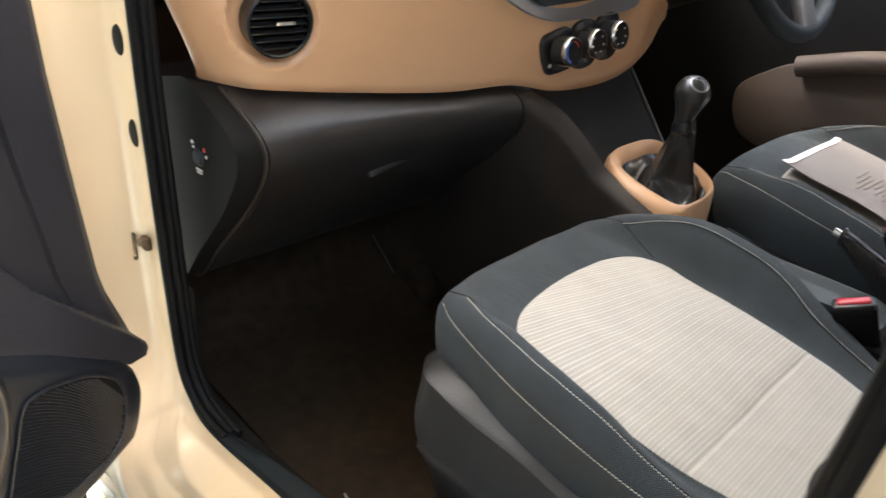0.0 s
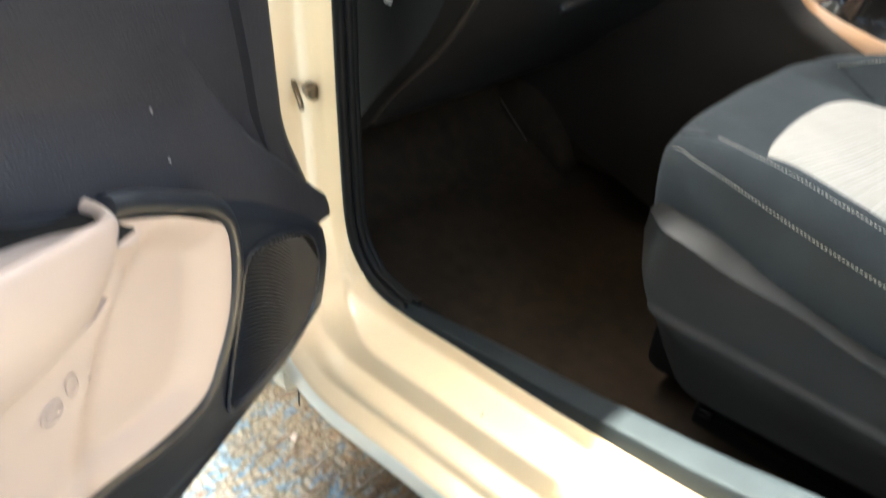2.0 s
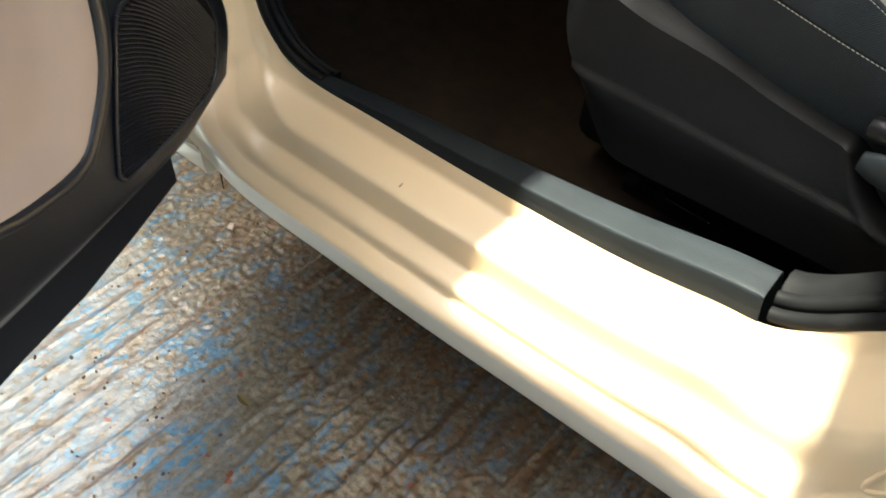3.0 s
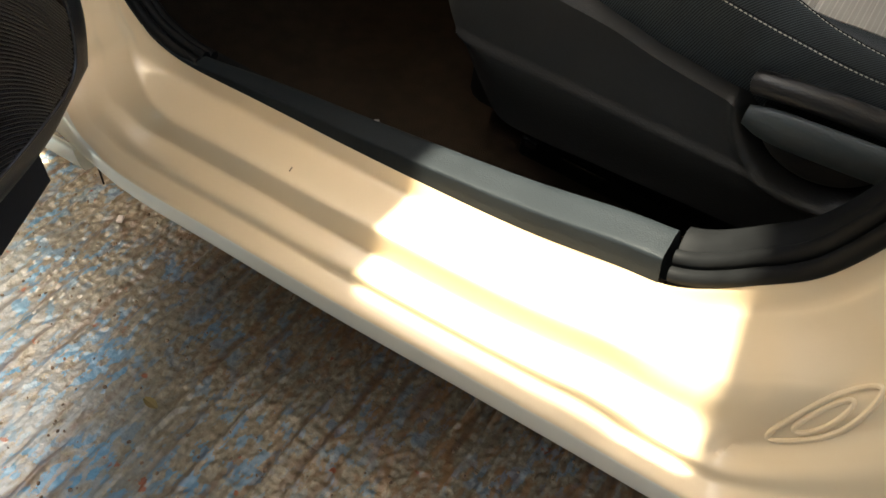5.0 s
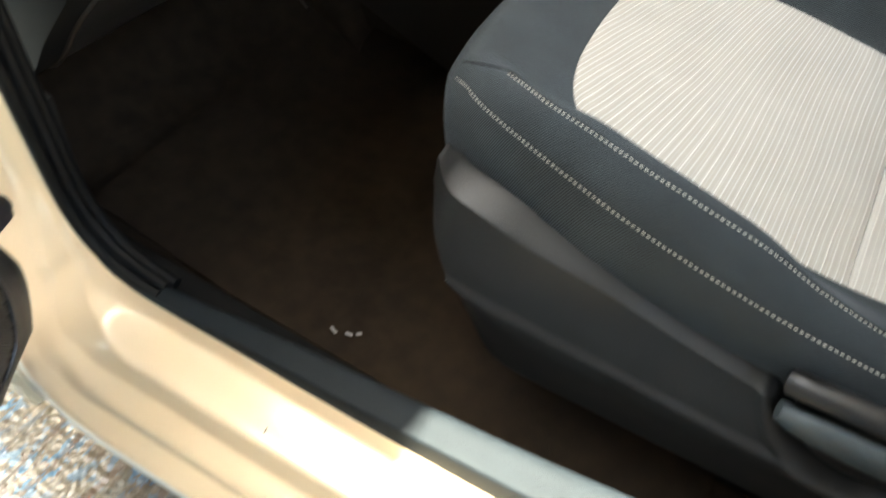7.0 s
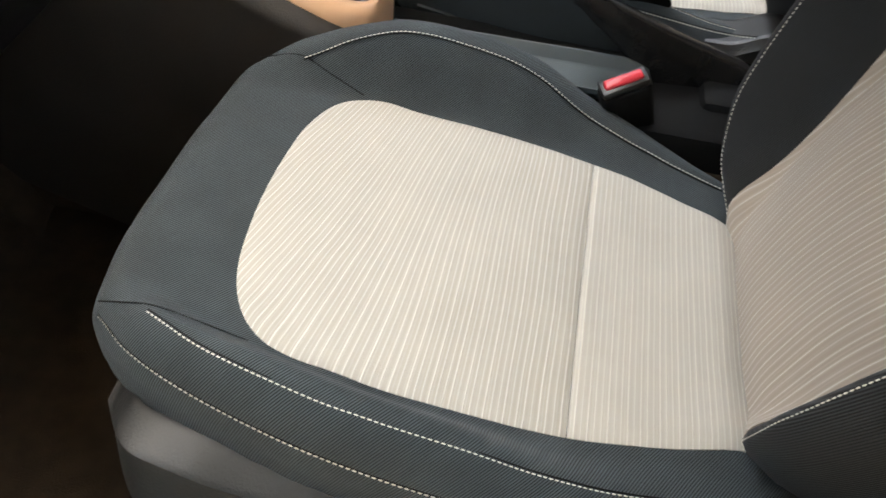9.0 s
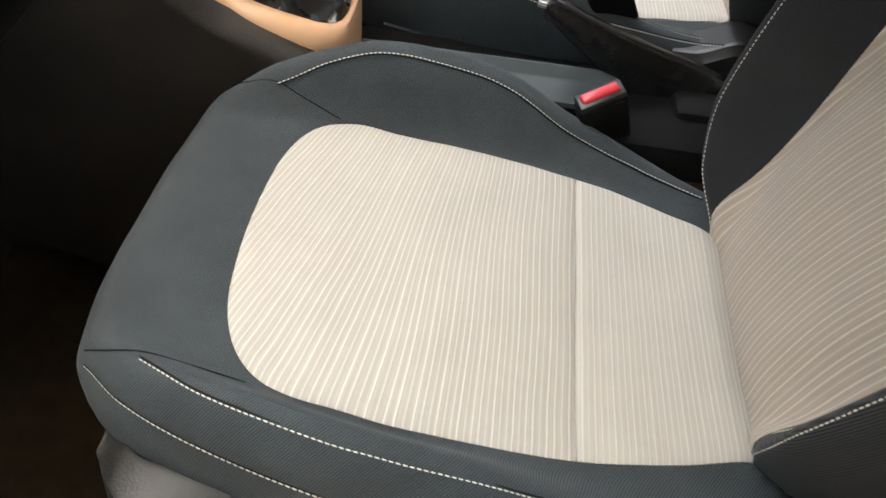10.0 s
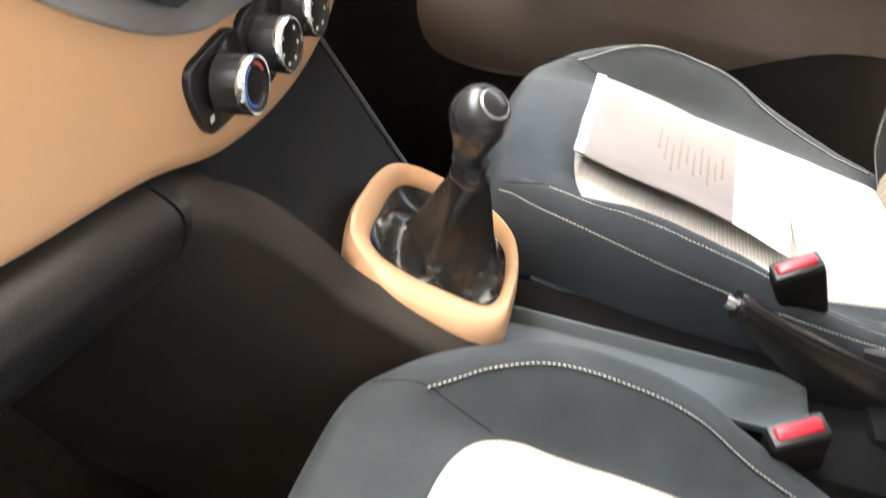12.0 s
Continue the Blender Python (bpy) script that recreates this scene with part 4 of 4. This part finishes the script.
RING_I = [(.765, .094), (.79, .094), (.822, .093), (.843, .086), (.85, .065), (.847, .035), (.836, 0), (.81, -.028), (.775, -.036), (.745, -.036), (.726, -.03), (.72, -.018), (.72, .01), (.721, .042), (.728, .07), (.744, .089)]


def ring_z(x, y):
    return 0.642 + 0.19 * y


def ring_line(s, dz, n=96):
    """s: 0 at the outer edge of the surround, 1 at its opening."""
    line = cr_closed(RING_O, n) * (1 - s) + cr_closed(RING_I, n) * s
    return [(x, y, ring_z(x, y) + dz) for x, y in line]


rings = [ring_line(s, dz) for s, dz in ((0, -.055), (0, -.03), (.03, -.012), (.1, -.003), (.25, .003), (.42, .004), (.62, .001), (.8, -.005), (.93, -.010), (1.0, -.018), (1.0, -.03))]
part("gear_surround", loft(rings, cap=False), tan, console, "tan plastic gear lever surround")
part("console_tray", sheet(lambda u, v: (0.703 + 0.074 * u, -0.05 - 0.305 * v, 0.572 + 0.012 * smooth(0.7, 0.95, abs(2 * u - 1)) * (1 - smooth(0.85, 1, v)) + 0.002 * v - 0.03 * smooth(0.93, 1, v) ** 2), 30, 40, (0, 0, -0.006)), plastic_tray, console, "slate grey plastic tray")

gear = thing("gear_lever", "black gear lever with a leatherette boot", "gear lever")
inner = np.array([q for q in ring_line(.99, -.014, 96)])
neck = np.array((.768, .012, .728))
rings = []
for f in np.linspace(0, 1, 45):
    rr = []
    for q in inner:
        d = q - neck
        ang = math.atan2(d[1], d[0])
        turn_a = ang - 0.576
        sq = 1 / (abs(math.cos(turn_a)) ** 12 + abs(math.sin(turn_a)) ** 12) ** (1 / 12)
        way = np.array((math.cos(ang), math.sin(ang), 0))
        low = np.array((.776, .02, .646)) + way * .036 * sq
        side = 0.5 + 0.5 * math.cos(4 * turn_a)
        if f < 0.5:
            e = f / 0.5
            p = q + (low - q) * e
            p[2] += math.sin(math.pi * e) ** 0.8 * (0.004 - 0.024 * side ** 0.8) + 0.0012 * math.sin(math.pi * e) * math.sin(3 * ang + 7 * e)
        else:
            e = (f - 0.5) / 0.5
            rad = (.036 + (.0165 - .036) * e ** 0.7) * (sq + (1 - sq) * e ** 3)
            rad *= 1 - 0.09 * math.sin(math.pi * e) * side
            mid = np.array((.776, .02, .646)) * (1 - e) + neck * e
            p = mid + way * rad
        rr.append(p)
    rings.append(rr)
part("boot", loft(rings, cap=False), leather, gear, "creased black leatherette boot")
axis = cr([(.767, .013, .722), (.766, .014, .742), (.769, .015, .762), (.772, .015, .785), (.774, .016, .806)], 30)
part("collar", tube(axis[:8], [.017, .0175, .018, .018, .0175, .0165, .016, .0155], 24), gloss_black, gear)
head = pose(.7725, .015, .7825, 4, 3, 0)
KNOB = cr([(0.0005, .0265), (.007, .0256), (.013, .0231), (.019, .0182), (.0235, .0115), (.026, .003), (.0255, -.005), (.023, -.013), (.0195, -.021), (.0165, -.029), (.0148, -.036), (.0142, -.044)], 40)
knob = part("knob", lathe([(float(a), float(b)) for a, b in KNOB], head, 36), knob_black, gear, "satin black gear knob")
face_m = pose(.7725, .015, .7825, 30, -24, 0) @ pose(0, 0, .0222)
part("badge_dome", lathe([(0, .0034), (.006, .0028), (.0115, .0004), (.0115, -.004), (0, -.004)], face_m, 32), gloss_black, knob, "glossy dark badge")
part("badge_ring", lathe([(.0116, -.004), (.0116, .0008), (.0128, .0014), (.0141, .0002), (.0145, -.004), (.0116, -.005)], face_m, 32), silver, knob, "silver ring round the badge")

# ---- handbrake, buckles ----
brake = thing("handbrake", "black plastic handbrake lever with a chrome button", "handbrake")
TOPLINE, LOWLINE = ([-.6, -.5, -.394, -.34, -.29, -.251, -.243], [.545, .572, .604, .624, .645, .663, .660]), ([-.6, -.5, -.42, -.385, -.36, -.335, -.30, -.27, -.243], [.49, .49, .493, .497, .515, .556, .594, .619, .639])
rr = []
for y in np.concatenate([np.linspace(-.243, -.25, 4), np.linspace(-.255, -.6, 40)]):
    t = (-.243 - y) / .357
    up, dn = ease(y, *TOPLINE), ease(y, *LOWLINE)
    xm, w = lerp(y, [-.6, -.4, -.243], [.802, .8, .776]), (.0125 + .006 * smooth(0, .6, t)) * (0.6 + 0.4 * smooth(0, .02, t))
    ring = []
    for a in np.linspace(0, 2 * math.pi, 24, endpoint=False):
        c, q = math.cos(a), math.sin(a)
        ring.append((xm + w * math.copysign(abs(c) ** 0.75, c), y, (up + dn) / 2 + (up - dn) / 2 * math.copysign(abs(q) ** 0.75, q)))
    rr.append(ring)
part("grip", loft(rr), leather, brake, "black plastic lever with a deep foot")
part("button", tube([(.7755, -.246, .6535), (.7745, -.233, .6565)], .0058, 14), chrome, brake, "chrome release button")
part("tip_ring", tube([(.777, -.2485, .654), (.7765, -.2445, .6545)], .0125, 18), gloss_black, brake)
part("lever_boot", loft([[(.80 + w * math.cos(a), -.45 + l * math.sin(a), z) for a in np.linspace(0, 2 * math.pi, 20, endpoint=False)] for w, l, z in ((.05, .1, .50), (.045, .085, .53), (.03, .065, .56))]), soft_black, brake)
part("console_rear", sheet(lambda u, v: (.83 + .07 * u, -.40 - .22 * v, .588 - .012 * smooth(.75, 1, abs(2 * u - 1)) + .02 * smooth(.1, .35, v)), 20, 24, (0, 0, -.03)), plastic, console, "black rear end of the console")
part("console_rear_foot", box((.15, .24, .1), pose(.815, -.52, .52), .01), soft_black, console)
part("side_pocket", sheet(lambda u, v: (.846 + .004 * math.sin(math.pi * v), -.062 - .13 * u, .495 + .07 * v - .02 * u * v), 16, 12, (.006, 0, 0)), fabric, console, "dark slate fuzzy side trim")


def buckle(m, label, size):
    m = m @ Matrix.Scale(size, 4)
    root = thing("seat_belt_buckle", label, "seat belt buckle", "seat belt buckles")
    part("housing", box((0.026, 0.056, 0.085), m @ pose(0, 0, -0.0445), 0.006, 3), soft_black, root)
    part("frame", box((0.0235, 0.053, 0.01), m @ pose(0, 0, 0.001), 0.003, 2), plastic, root)
    part("button", box((0.0140, 0.044, 0.01), m @ pose(0, 0, 0.0045), 0.0035, 3), red, root, "glossy red release button")
    part("stalk", box((0.012, 0.03, 0.14), m @ pose(0, -0.01, -0.13), 0.003), soft_black, root)
    return root


buckle(pose(.684, -.307, .610, -22, -8, 24), "black seat belt buckle with a red button beside the passenger seat", 0.92)
buckle(pose(.836, -.300, .667, -30, -6, 20), "black seat belt buckle with a red button beside the driver's seat", 0.87)

# ---- steering wheel, far door, paper ----
wheel = thing("steering_wheel", "dark steering wheel with a silver lower spoke", "steering wheel")
wm = pose(1.065, .06, 1.005, 65, 0, 0)
part("rim", tube([wm @ Vector((.18 * math.cos(a), .18 * math.sin(a), 0)) for a in np.linspace(0, 2 * math.pi, 72)], .0155, 14), plastic_grey, wheel)
part("hub", lathe([(0, .034), (.06, .031), (.085, .02), (.094, 0), (.092, -.02), (0, -.02)], wm, 40), plastic, wheel)
for a in (-90, 10, 170):
    c, s = math.cos(radians(a)), math.sin(radians(a))
    part("spoke", box((.12, .06 if a == -90 else .05, .018), wm @ pose(.115 * c, .115 * s, 0.004, 0, 0, a), .006, 3), silver, wheel, "silver spoke")
part("column", tube([(1.065, .085, .985), (1.065, .11, .97), (1.065, .2, .925), (1.065, .36, .85)], [.055, .068, .072, .075], 24), plastic, wheel, "black steering column shroud")

fdoor = thing("driver_door", "closed driver's door with greyish beige trim", "car door")
part("door_panel", box((.03, 1.15, .72), pose(1.44, -.12, .62), .01), plastic, fdoor)
INS = [(.215, .62), (.15, .68), (.085, .712), (-.07, .76), (-.3, .79), (-.6, .80), (-.6, .69), (-.42, .66), (-.25, .58), (-.15, .545), (0, .515), (.1, .505), (.19, .53)]
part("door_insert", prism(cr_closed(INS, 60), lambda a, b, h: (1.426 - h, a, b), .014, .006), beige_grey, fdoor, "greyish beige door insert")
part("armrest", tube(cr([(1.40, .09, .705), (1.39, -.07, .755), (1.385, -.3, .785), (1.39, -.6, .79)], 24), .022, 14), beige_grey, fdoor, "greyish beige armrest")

paper = thing("paper_sheet", "folded printed paper on the seat, shadow drawn as grey, sun as white", "paper")
PC = [np.array(q) for q in ((1.176, -.086), (.970, -.074), (.938, -.328), (1.140, -.348))]


def paper_fn(u, v, lift=0.0):
    q = (PC[0] * (1 - u) + PC[1] * u) * (1 - v) + (PC[3] * (1 - u) + PC[2] * u) * v
    z = ease(v, [0, .2, .5, .8, 1], [.650, .645, .636, .621, .611]) + lift + 0.002 * math.sin(7 * v + 3 * u) + .006 * smooth(.86, 1, u) * (1 - v) + .004 * smooth(.9, 1, 1 - u) * (1 - v)
    return (q[0], q[1], z)


# one paper in two colours: front as in shadow, end as in sun
part("shadowed_part", sheet(lambda u, v: paper_fn(u, v * .73), 20, 20, (0, 0, -0.0012)), paper_shadowed, paper, "printed paper, greyed where a shadow lies")
part("sunlit_part", sheet(lambda u, v: paper_fn(u, .733 + v * .267), 20, 10, (0, 0, -0.0012)), paper_white, paper, "end of the paper, drawn white for the sun on it")
# gloss along the front edge, laid on as a white strip
part("painted_gloss_edge", sheet(lambda u, v: paper_fn(u, .0 + v * .045, .002), 20, 4, (0, 0, -0.0008)), paper_white, paper)
for k in range(10):
    v0 = .36 + k * .034
    part("print_bar", sheet(lambda u, v: paper_fn(.34 + .05 * (k % 3) + u * (.2 + .05 * (k % 4)), v0 + v * .009, .0018), 8, 2, (0, 0, -0.0004)), faded_print, paper)

# ---- opened passenger door ----
TH = radians(66)
DU, DN, DH = np.array((-math.sin(TH), -math.cos(TH), 0)), np.array((math.cos(TH), -math.sin(TH), 0)), np.array((0, .45, 0))


def dp(u, off, z):
    return DH + DU * u + DN * off + np.array((0, 0, z))


door = thing("passenger_door", "opened front passenger door with black trim and pale pocket", "car door")
FRONT_U = lambda z: ease(z, [.36, .40, .45, .5, .53, .6, .7, .78, .85, .95], [.10, .05, .03, .045, .05, .09, .11, .125, .135, .14])
WAIST = lambda u: lerp(u, [0, .05, .17, .26, .38, .45, .8, 1.0], [.485, .494, .587, .644, .70, .735, .80, .81])
BOT = lambda u: ease(u, [0, .1, .17, .3, .4, .5, .8, 1.02], [.40, .378, .362, .372, .386, .402, .43, .44])


def upper_fn(u, v):
    uu = 0.0 + 1.02 * u
    z0 = WAIST(uu) - .004
    z = z0 + (0.99 - z0) * v
    f = lerp(z, [.45, .485, .53, .567, .612, .7, .78, .85, .95], [.014, .007, .018, .026, .03, .04, .048, .055, .06])
    uu = f + (1.02 - f) * u
    z0 = WAIST(uu) - .004
    z = z0 + (0.99 - z0) * v
    off = 0.115 + 0.03 * (1 - smooth(0, .25, v)) * 0.8
    stepu = lerp(z, [.49, .636, .71, .746, .80, .825, .85], [.0, .14, .19, .212, .212, .203, .205])
    off -= 0.02 * (1 - smooth(stepu - .004, stepu + .004, uu))
    off -= 0.008 * (1 - smooth(f, f + .02, uu)) ** 2
    off -= 0.03 * smooth(.85, 1, v) ** 2
    return dp(uu, off, z)


part("upper_trim", sheet(upper_fn, 240, 110, -.006 * DN), door_black, door, "black grained upper door trim")


def lower_fn(u, v):
    uu = 1.02 * u
    z0, z1 = BOT(uu), WAIST(uu)
    z = z0 + (z1 - z0) * v
    f = FRONT_U(z) - .004
    uu = f + (1.02 - f) * u
    z0, z1 = BOT(uu), WAIST(uu)
    z = z0 + (z1 - z0) * v
    off = .152 - .018 * (1 - smooth(0, .12, v)) ** 2 - .012 * smooth(.9, 1, v) ** 2
    off -= .05 * (1 - smooth(f, f + .035, uu)) ** 2
    return dp(uu, off, z)


part("lower_trim", sheet(lower_fn, 90, 40, -.006 * DN), door_navy, door, "black lower door trim")
# pale pocket panel with its raised rim
POCKET = [(.281, .6415), (.265, .627), (.260, .606), (.263, .571), (.272, .54), (.292, .512), (.32, .489), (.38, .497), (.46, .522), (.6, .545), (.8, .56), (.8, .76), (.6, .76), (.47, .735), (.4, .71), (.33, .675)]
pk = cr_closed(POCKET, 80)
pc = pk.mean(0)


def pocket_point(q, w):
    """The panel is dished inside its rim; behind a slanting crease the pocket's wall stands proud."""
    a, b = pc + (q - pc) * w
    crease = lerp(b, [.48, .56, .592, .626, .654, .72], [.455, .435, .421, .402, .365, .33])
    return dp(a, .166 - .013 * smooth(0, .3, 1 - w) + .014 * smooth(-.012, .022, a - crease) * smooth(.02, .16, 1 - w), b)


part("pocket_panel", loft([[pocket_point(q, w) for q in pk] for w in (1.0, .985, .96, .93, .9, .86, .82, .78, .73, .68, .63, .58, .53, .48, .43, .38, .32, .26, .2, .14, .08, .01)], cap=False), pink_beige, door, "pale pinkish beige door pocket panel")
part("pocket_rim", tube(cr([dp(.375, .157, .706), dp(.35, .158, .696), dp(.305, .159, .67), dp(.272, .16, .648), dp(.2525, .16, .619), dp(.250, .16, .578), dp(.262, .16, .537), dp(.286, .16, .503), dp(.32, .16, .48), dp(.38, .16, .489), dp(.46, .158, .514), dp(.7, .158, .55)], 72), .009, 12), door_navy, door)
# armrest bridge with the dark grip cavity
arm = cr([(.378, .150), (.384, .166), (.394, .180), (.41, .191), (.432, .198), (.47, .203), (.55, .206), (.7, .204), (.86, .2)], 60)
way = np.gradient(arm, axis=0)
way /= np.linalg.norm(way, axis=1)[:, None]
rr = []
for (a, o), (ta, to) in zip(arm, way):
    zt = lerp(a, [.378, .405, .431, .471, .505, .86], [.715, .726, .737, .747, .754, .785])
    zl = lerp(a, [.378, .415, .444, .489, .526, .86], [.708, .699, .684, .681, .686, .705])
    zl = min(zl, zt - .012)
    ring = []
    for d, z in ((-.008, zl), (-.009, (zt + zl) / 2), (-.008, zt - .004), (-.006, zt - .001), (-.003, zt), (-.0008, zt - .002), (.0005, zt - .006), (.002, (zt + zl) / 2), (.001, zl + .006), (-.002, zl + .001), (-.006, zl - .004)):
        ring.append(dp(a - to * d, o + ta * d, z))
    rr.append(ring)
part("armrest", loft(rr), pink_beige, door, "pale pinkish beige armrest")
part("armrest_underside", sheet(lambda u, v: dp(.43 + .42 * u, .162 + .038 * v, lerp(.43 + .42 * u, [.40, .444, .489, .526, .86], [.698, .682, .678, .683, .702]) - .014 * (1 - v)), 30, 6, (0, 0, .003)), pink_beige, door)
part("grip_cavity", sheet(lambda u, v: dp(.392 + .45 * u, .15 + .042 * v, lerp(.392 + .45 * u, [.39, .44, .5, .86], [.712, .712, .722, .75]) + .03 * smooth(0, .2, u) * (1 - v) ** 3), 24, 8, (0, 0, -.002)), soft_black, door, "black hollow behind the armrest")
for ca, cb, ra, rb in ((.462, .614, .009, .007), (.462, .614, .0045, .0035), (.443, .62, .005, .008)):
    part("embossed_mark", tube([dp(ca - ra * math.cos(radians(g)), .1685, cb + rb * math.sin(radians(g))) for g in np.linspace(0, 360, 24)], .0007, 6), pink_beige, door)
for q, n in (((-.1981, .2341, .7165), 18), ((-.1969, .2196, .681), 12)):
    part("scuff_mark", box((.002, .001, .0045 if n == 18 else .003), pose(*q, n, 0, -24)), worn_mark, door, "pale scuff mark")
# loudspeaker grille: arched ribs clipped to a wedge-shaped field
SPK = cr_closed([(.221, .557), (.237, .522), (.254, .481), (.265, .451), (.272, .428), (.268, .418), (.257, .413), (.216, .408), (.166, .404), (.125, .404), (.098, .417), (.086, .445), (.083, .475), (.095, .505), (.13, .535), (.173, .554), (.2, .561)], 90)
spk_mid = SPK.mean(0)


def spk(a, b, lift):
    return dp(a, .152 + lift - .05 * (1 - smooth(FRONT_U(b), FRONT_U(b) + .035, a)) ** 2, b)


def within(field, a, b):
    hit = False
    for (a0, b0), (a1, b1) in zip(field, np.roll(field, -1, axis=0)):
        if (b0 > b) != (b1 > b) and a < a0 + (b - b0) / (b1 - b0) * (a1 - a0):
            hit = not hit
    return hit


part("speaker_backing", loft([[spk(*(spk_mid + (q - spk_mid) * w), .0018) for q in SPK] for w in (1.0, .85, .7, .55, .4, .25, .1, .01)], cap=False), plastic_dark, door)
part("speaker_edge", tube([spk(a, b, .003) for a, b in np.vstack([SPK, SPK[:1]])], .0018, 8), door_navy, door)
field = spk_mid + (SPK - spk_mid) * .965
for k in range(48):
    crest = .418 + k * .0046
    line = [(a, crest - 4.4 * (.28 - a) ** 2) for a in np.linspace(.08, .275, 60)]
    line = [q for q in line if within(field, *q)]
    if len(line) > 3:
        part("grille_rib", tube([spk(a, b, .003) for a, b in line], .0013, 6), door_navy, door)
# inner handle bezel, outer skin
BEZ = cr_closed([(.30, .905), (.325, .872), (.37, .862), (.48, .87), (.5, .90), (.48, .95), (.36, .95)], 40)
part("handle_bezel", prism(BEZ, lambda a, b, h: dp(a, .112 + h, b), .014, .006), plastic_grey, door)
part("handle_recess", prism(cr_closed([(.34, .905), (.36, .88), (.45, .88), (.47, .905), (.45, .935), (.36, .935)], 30), lambda a, b, h: dp(a, .125 + h, b), .003), soft_black, door)
part("inner_handle", tube([dp(.37, .136, .905), dp(.44, .14, .907)], .009, 10), plastic_grey, door)
part("door_skin", sheet(lambda u, v: dp(.02 + 1.05 * u, .02 - .05 * math.sin(math.pi * v), .27 + .69 * v), 20, 16, .03 * DN), paint, door, "cream painted outer skin")
part("lower_flange", sheet(lambda u, v: dp(.08 + .98 * u, .03, .214 + .03 * smooth(.15, .4, u) + .2 * v), 10, 6, .03 * DN), door_navy, door, "black lower door flange")
part("door_inner_edge", sheet(lambda u, v: dp(FRONT_U(.36 + .6 * v) - .002, .03 + .075 * u, .36 + .6 * v), 4, 20, .004 * DU), door_black, door)

# ---- small things ----
mat_ob = part("floor_mat", sheet(lambda u, v: (.18 + .42 * u, -.3 + .74 * v, floor_z(.18 + .42 * u, -.3 + .74 * v) + .012), 30, 30, (0, 0, -.008)), carpet)
tagged(mat_ob, "dark worn floor mat in the footwell", "floor mat")
for k, (x, y) in enumerate(((.205, .115), (.21, .098), (.216, .089))):
    part("printed_mark", box((.003, .010 - .002 * k, .001), pose(x, y, floor_z(x, y) + .0128, 0, 0, 30 * k - 20)), worn_mark, mat_ob)
leaf = part("dry_leaf", sheet(lambda u, v: (-.133 + .012 * (u - .5) * math.sin(math.pi * (.1 + .8 * v)), .172 + .021 * (v - .5), .006 + .005 * abs(u - .5) + .003 * v), 6, 8, (0, 0, .0006)), leaf_mat)
tagged(leaf, "small curled dry leaf on the concrete", "leaf")
chip = part("pale_chip", box((.014, .009, .004), pose(.054, .427, .003, 8, 5, 30), .0015), chip_mat)
tagged(chip, "small pale paint chip on the concrete", "debris")

rnd = random.Random(4)
bm = bmesh.new()
for k in range(700):
    x, y = rnd.uniform(-0.55, 0.16), rnd.uniform(-0.5, 0.62)
    r = rnd.uniform(0.0012, 0.0034) * (1.3 if rnd.random() < 0.08 else 1)
    m = pose(x, y, ground_height(x, y) + r * 0.3, rnd.uniform(0, 360), rnd.uniform(0, 360), rnd.uniform(0, 360)) @ Matrix.Diagonal((1, rnd.uniform(0.5, 1), rnd.uniform(0.4, 0.9), 1))
    bmesh.ops.create_icosphere(bm, subdivisions=1, radius=r, matrix=m)
grit = part("grit", bm, grit_mat, sharp=20)
tagged(grit, "loose brown grit and small stones on the concrete", "grit", kind="stuff")
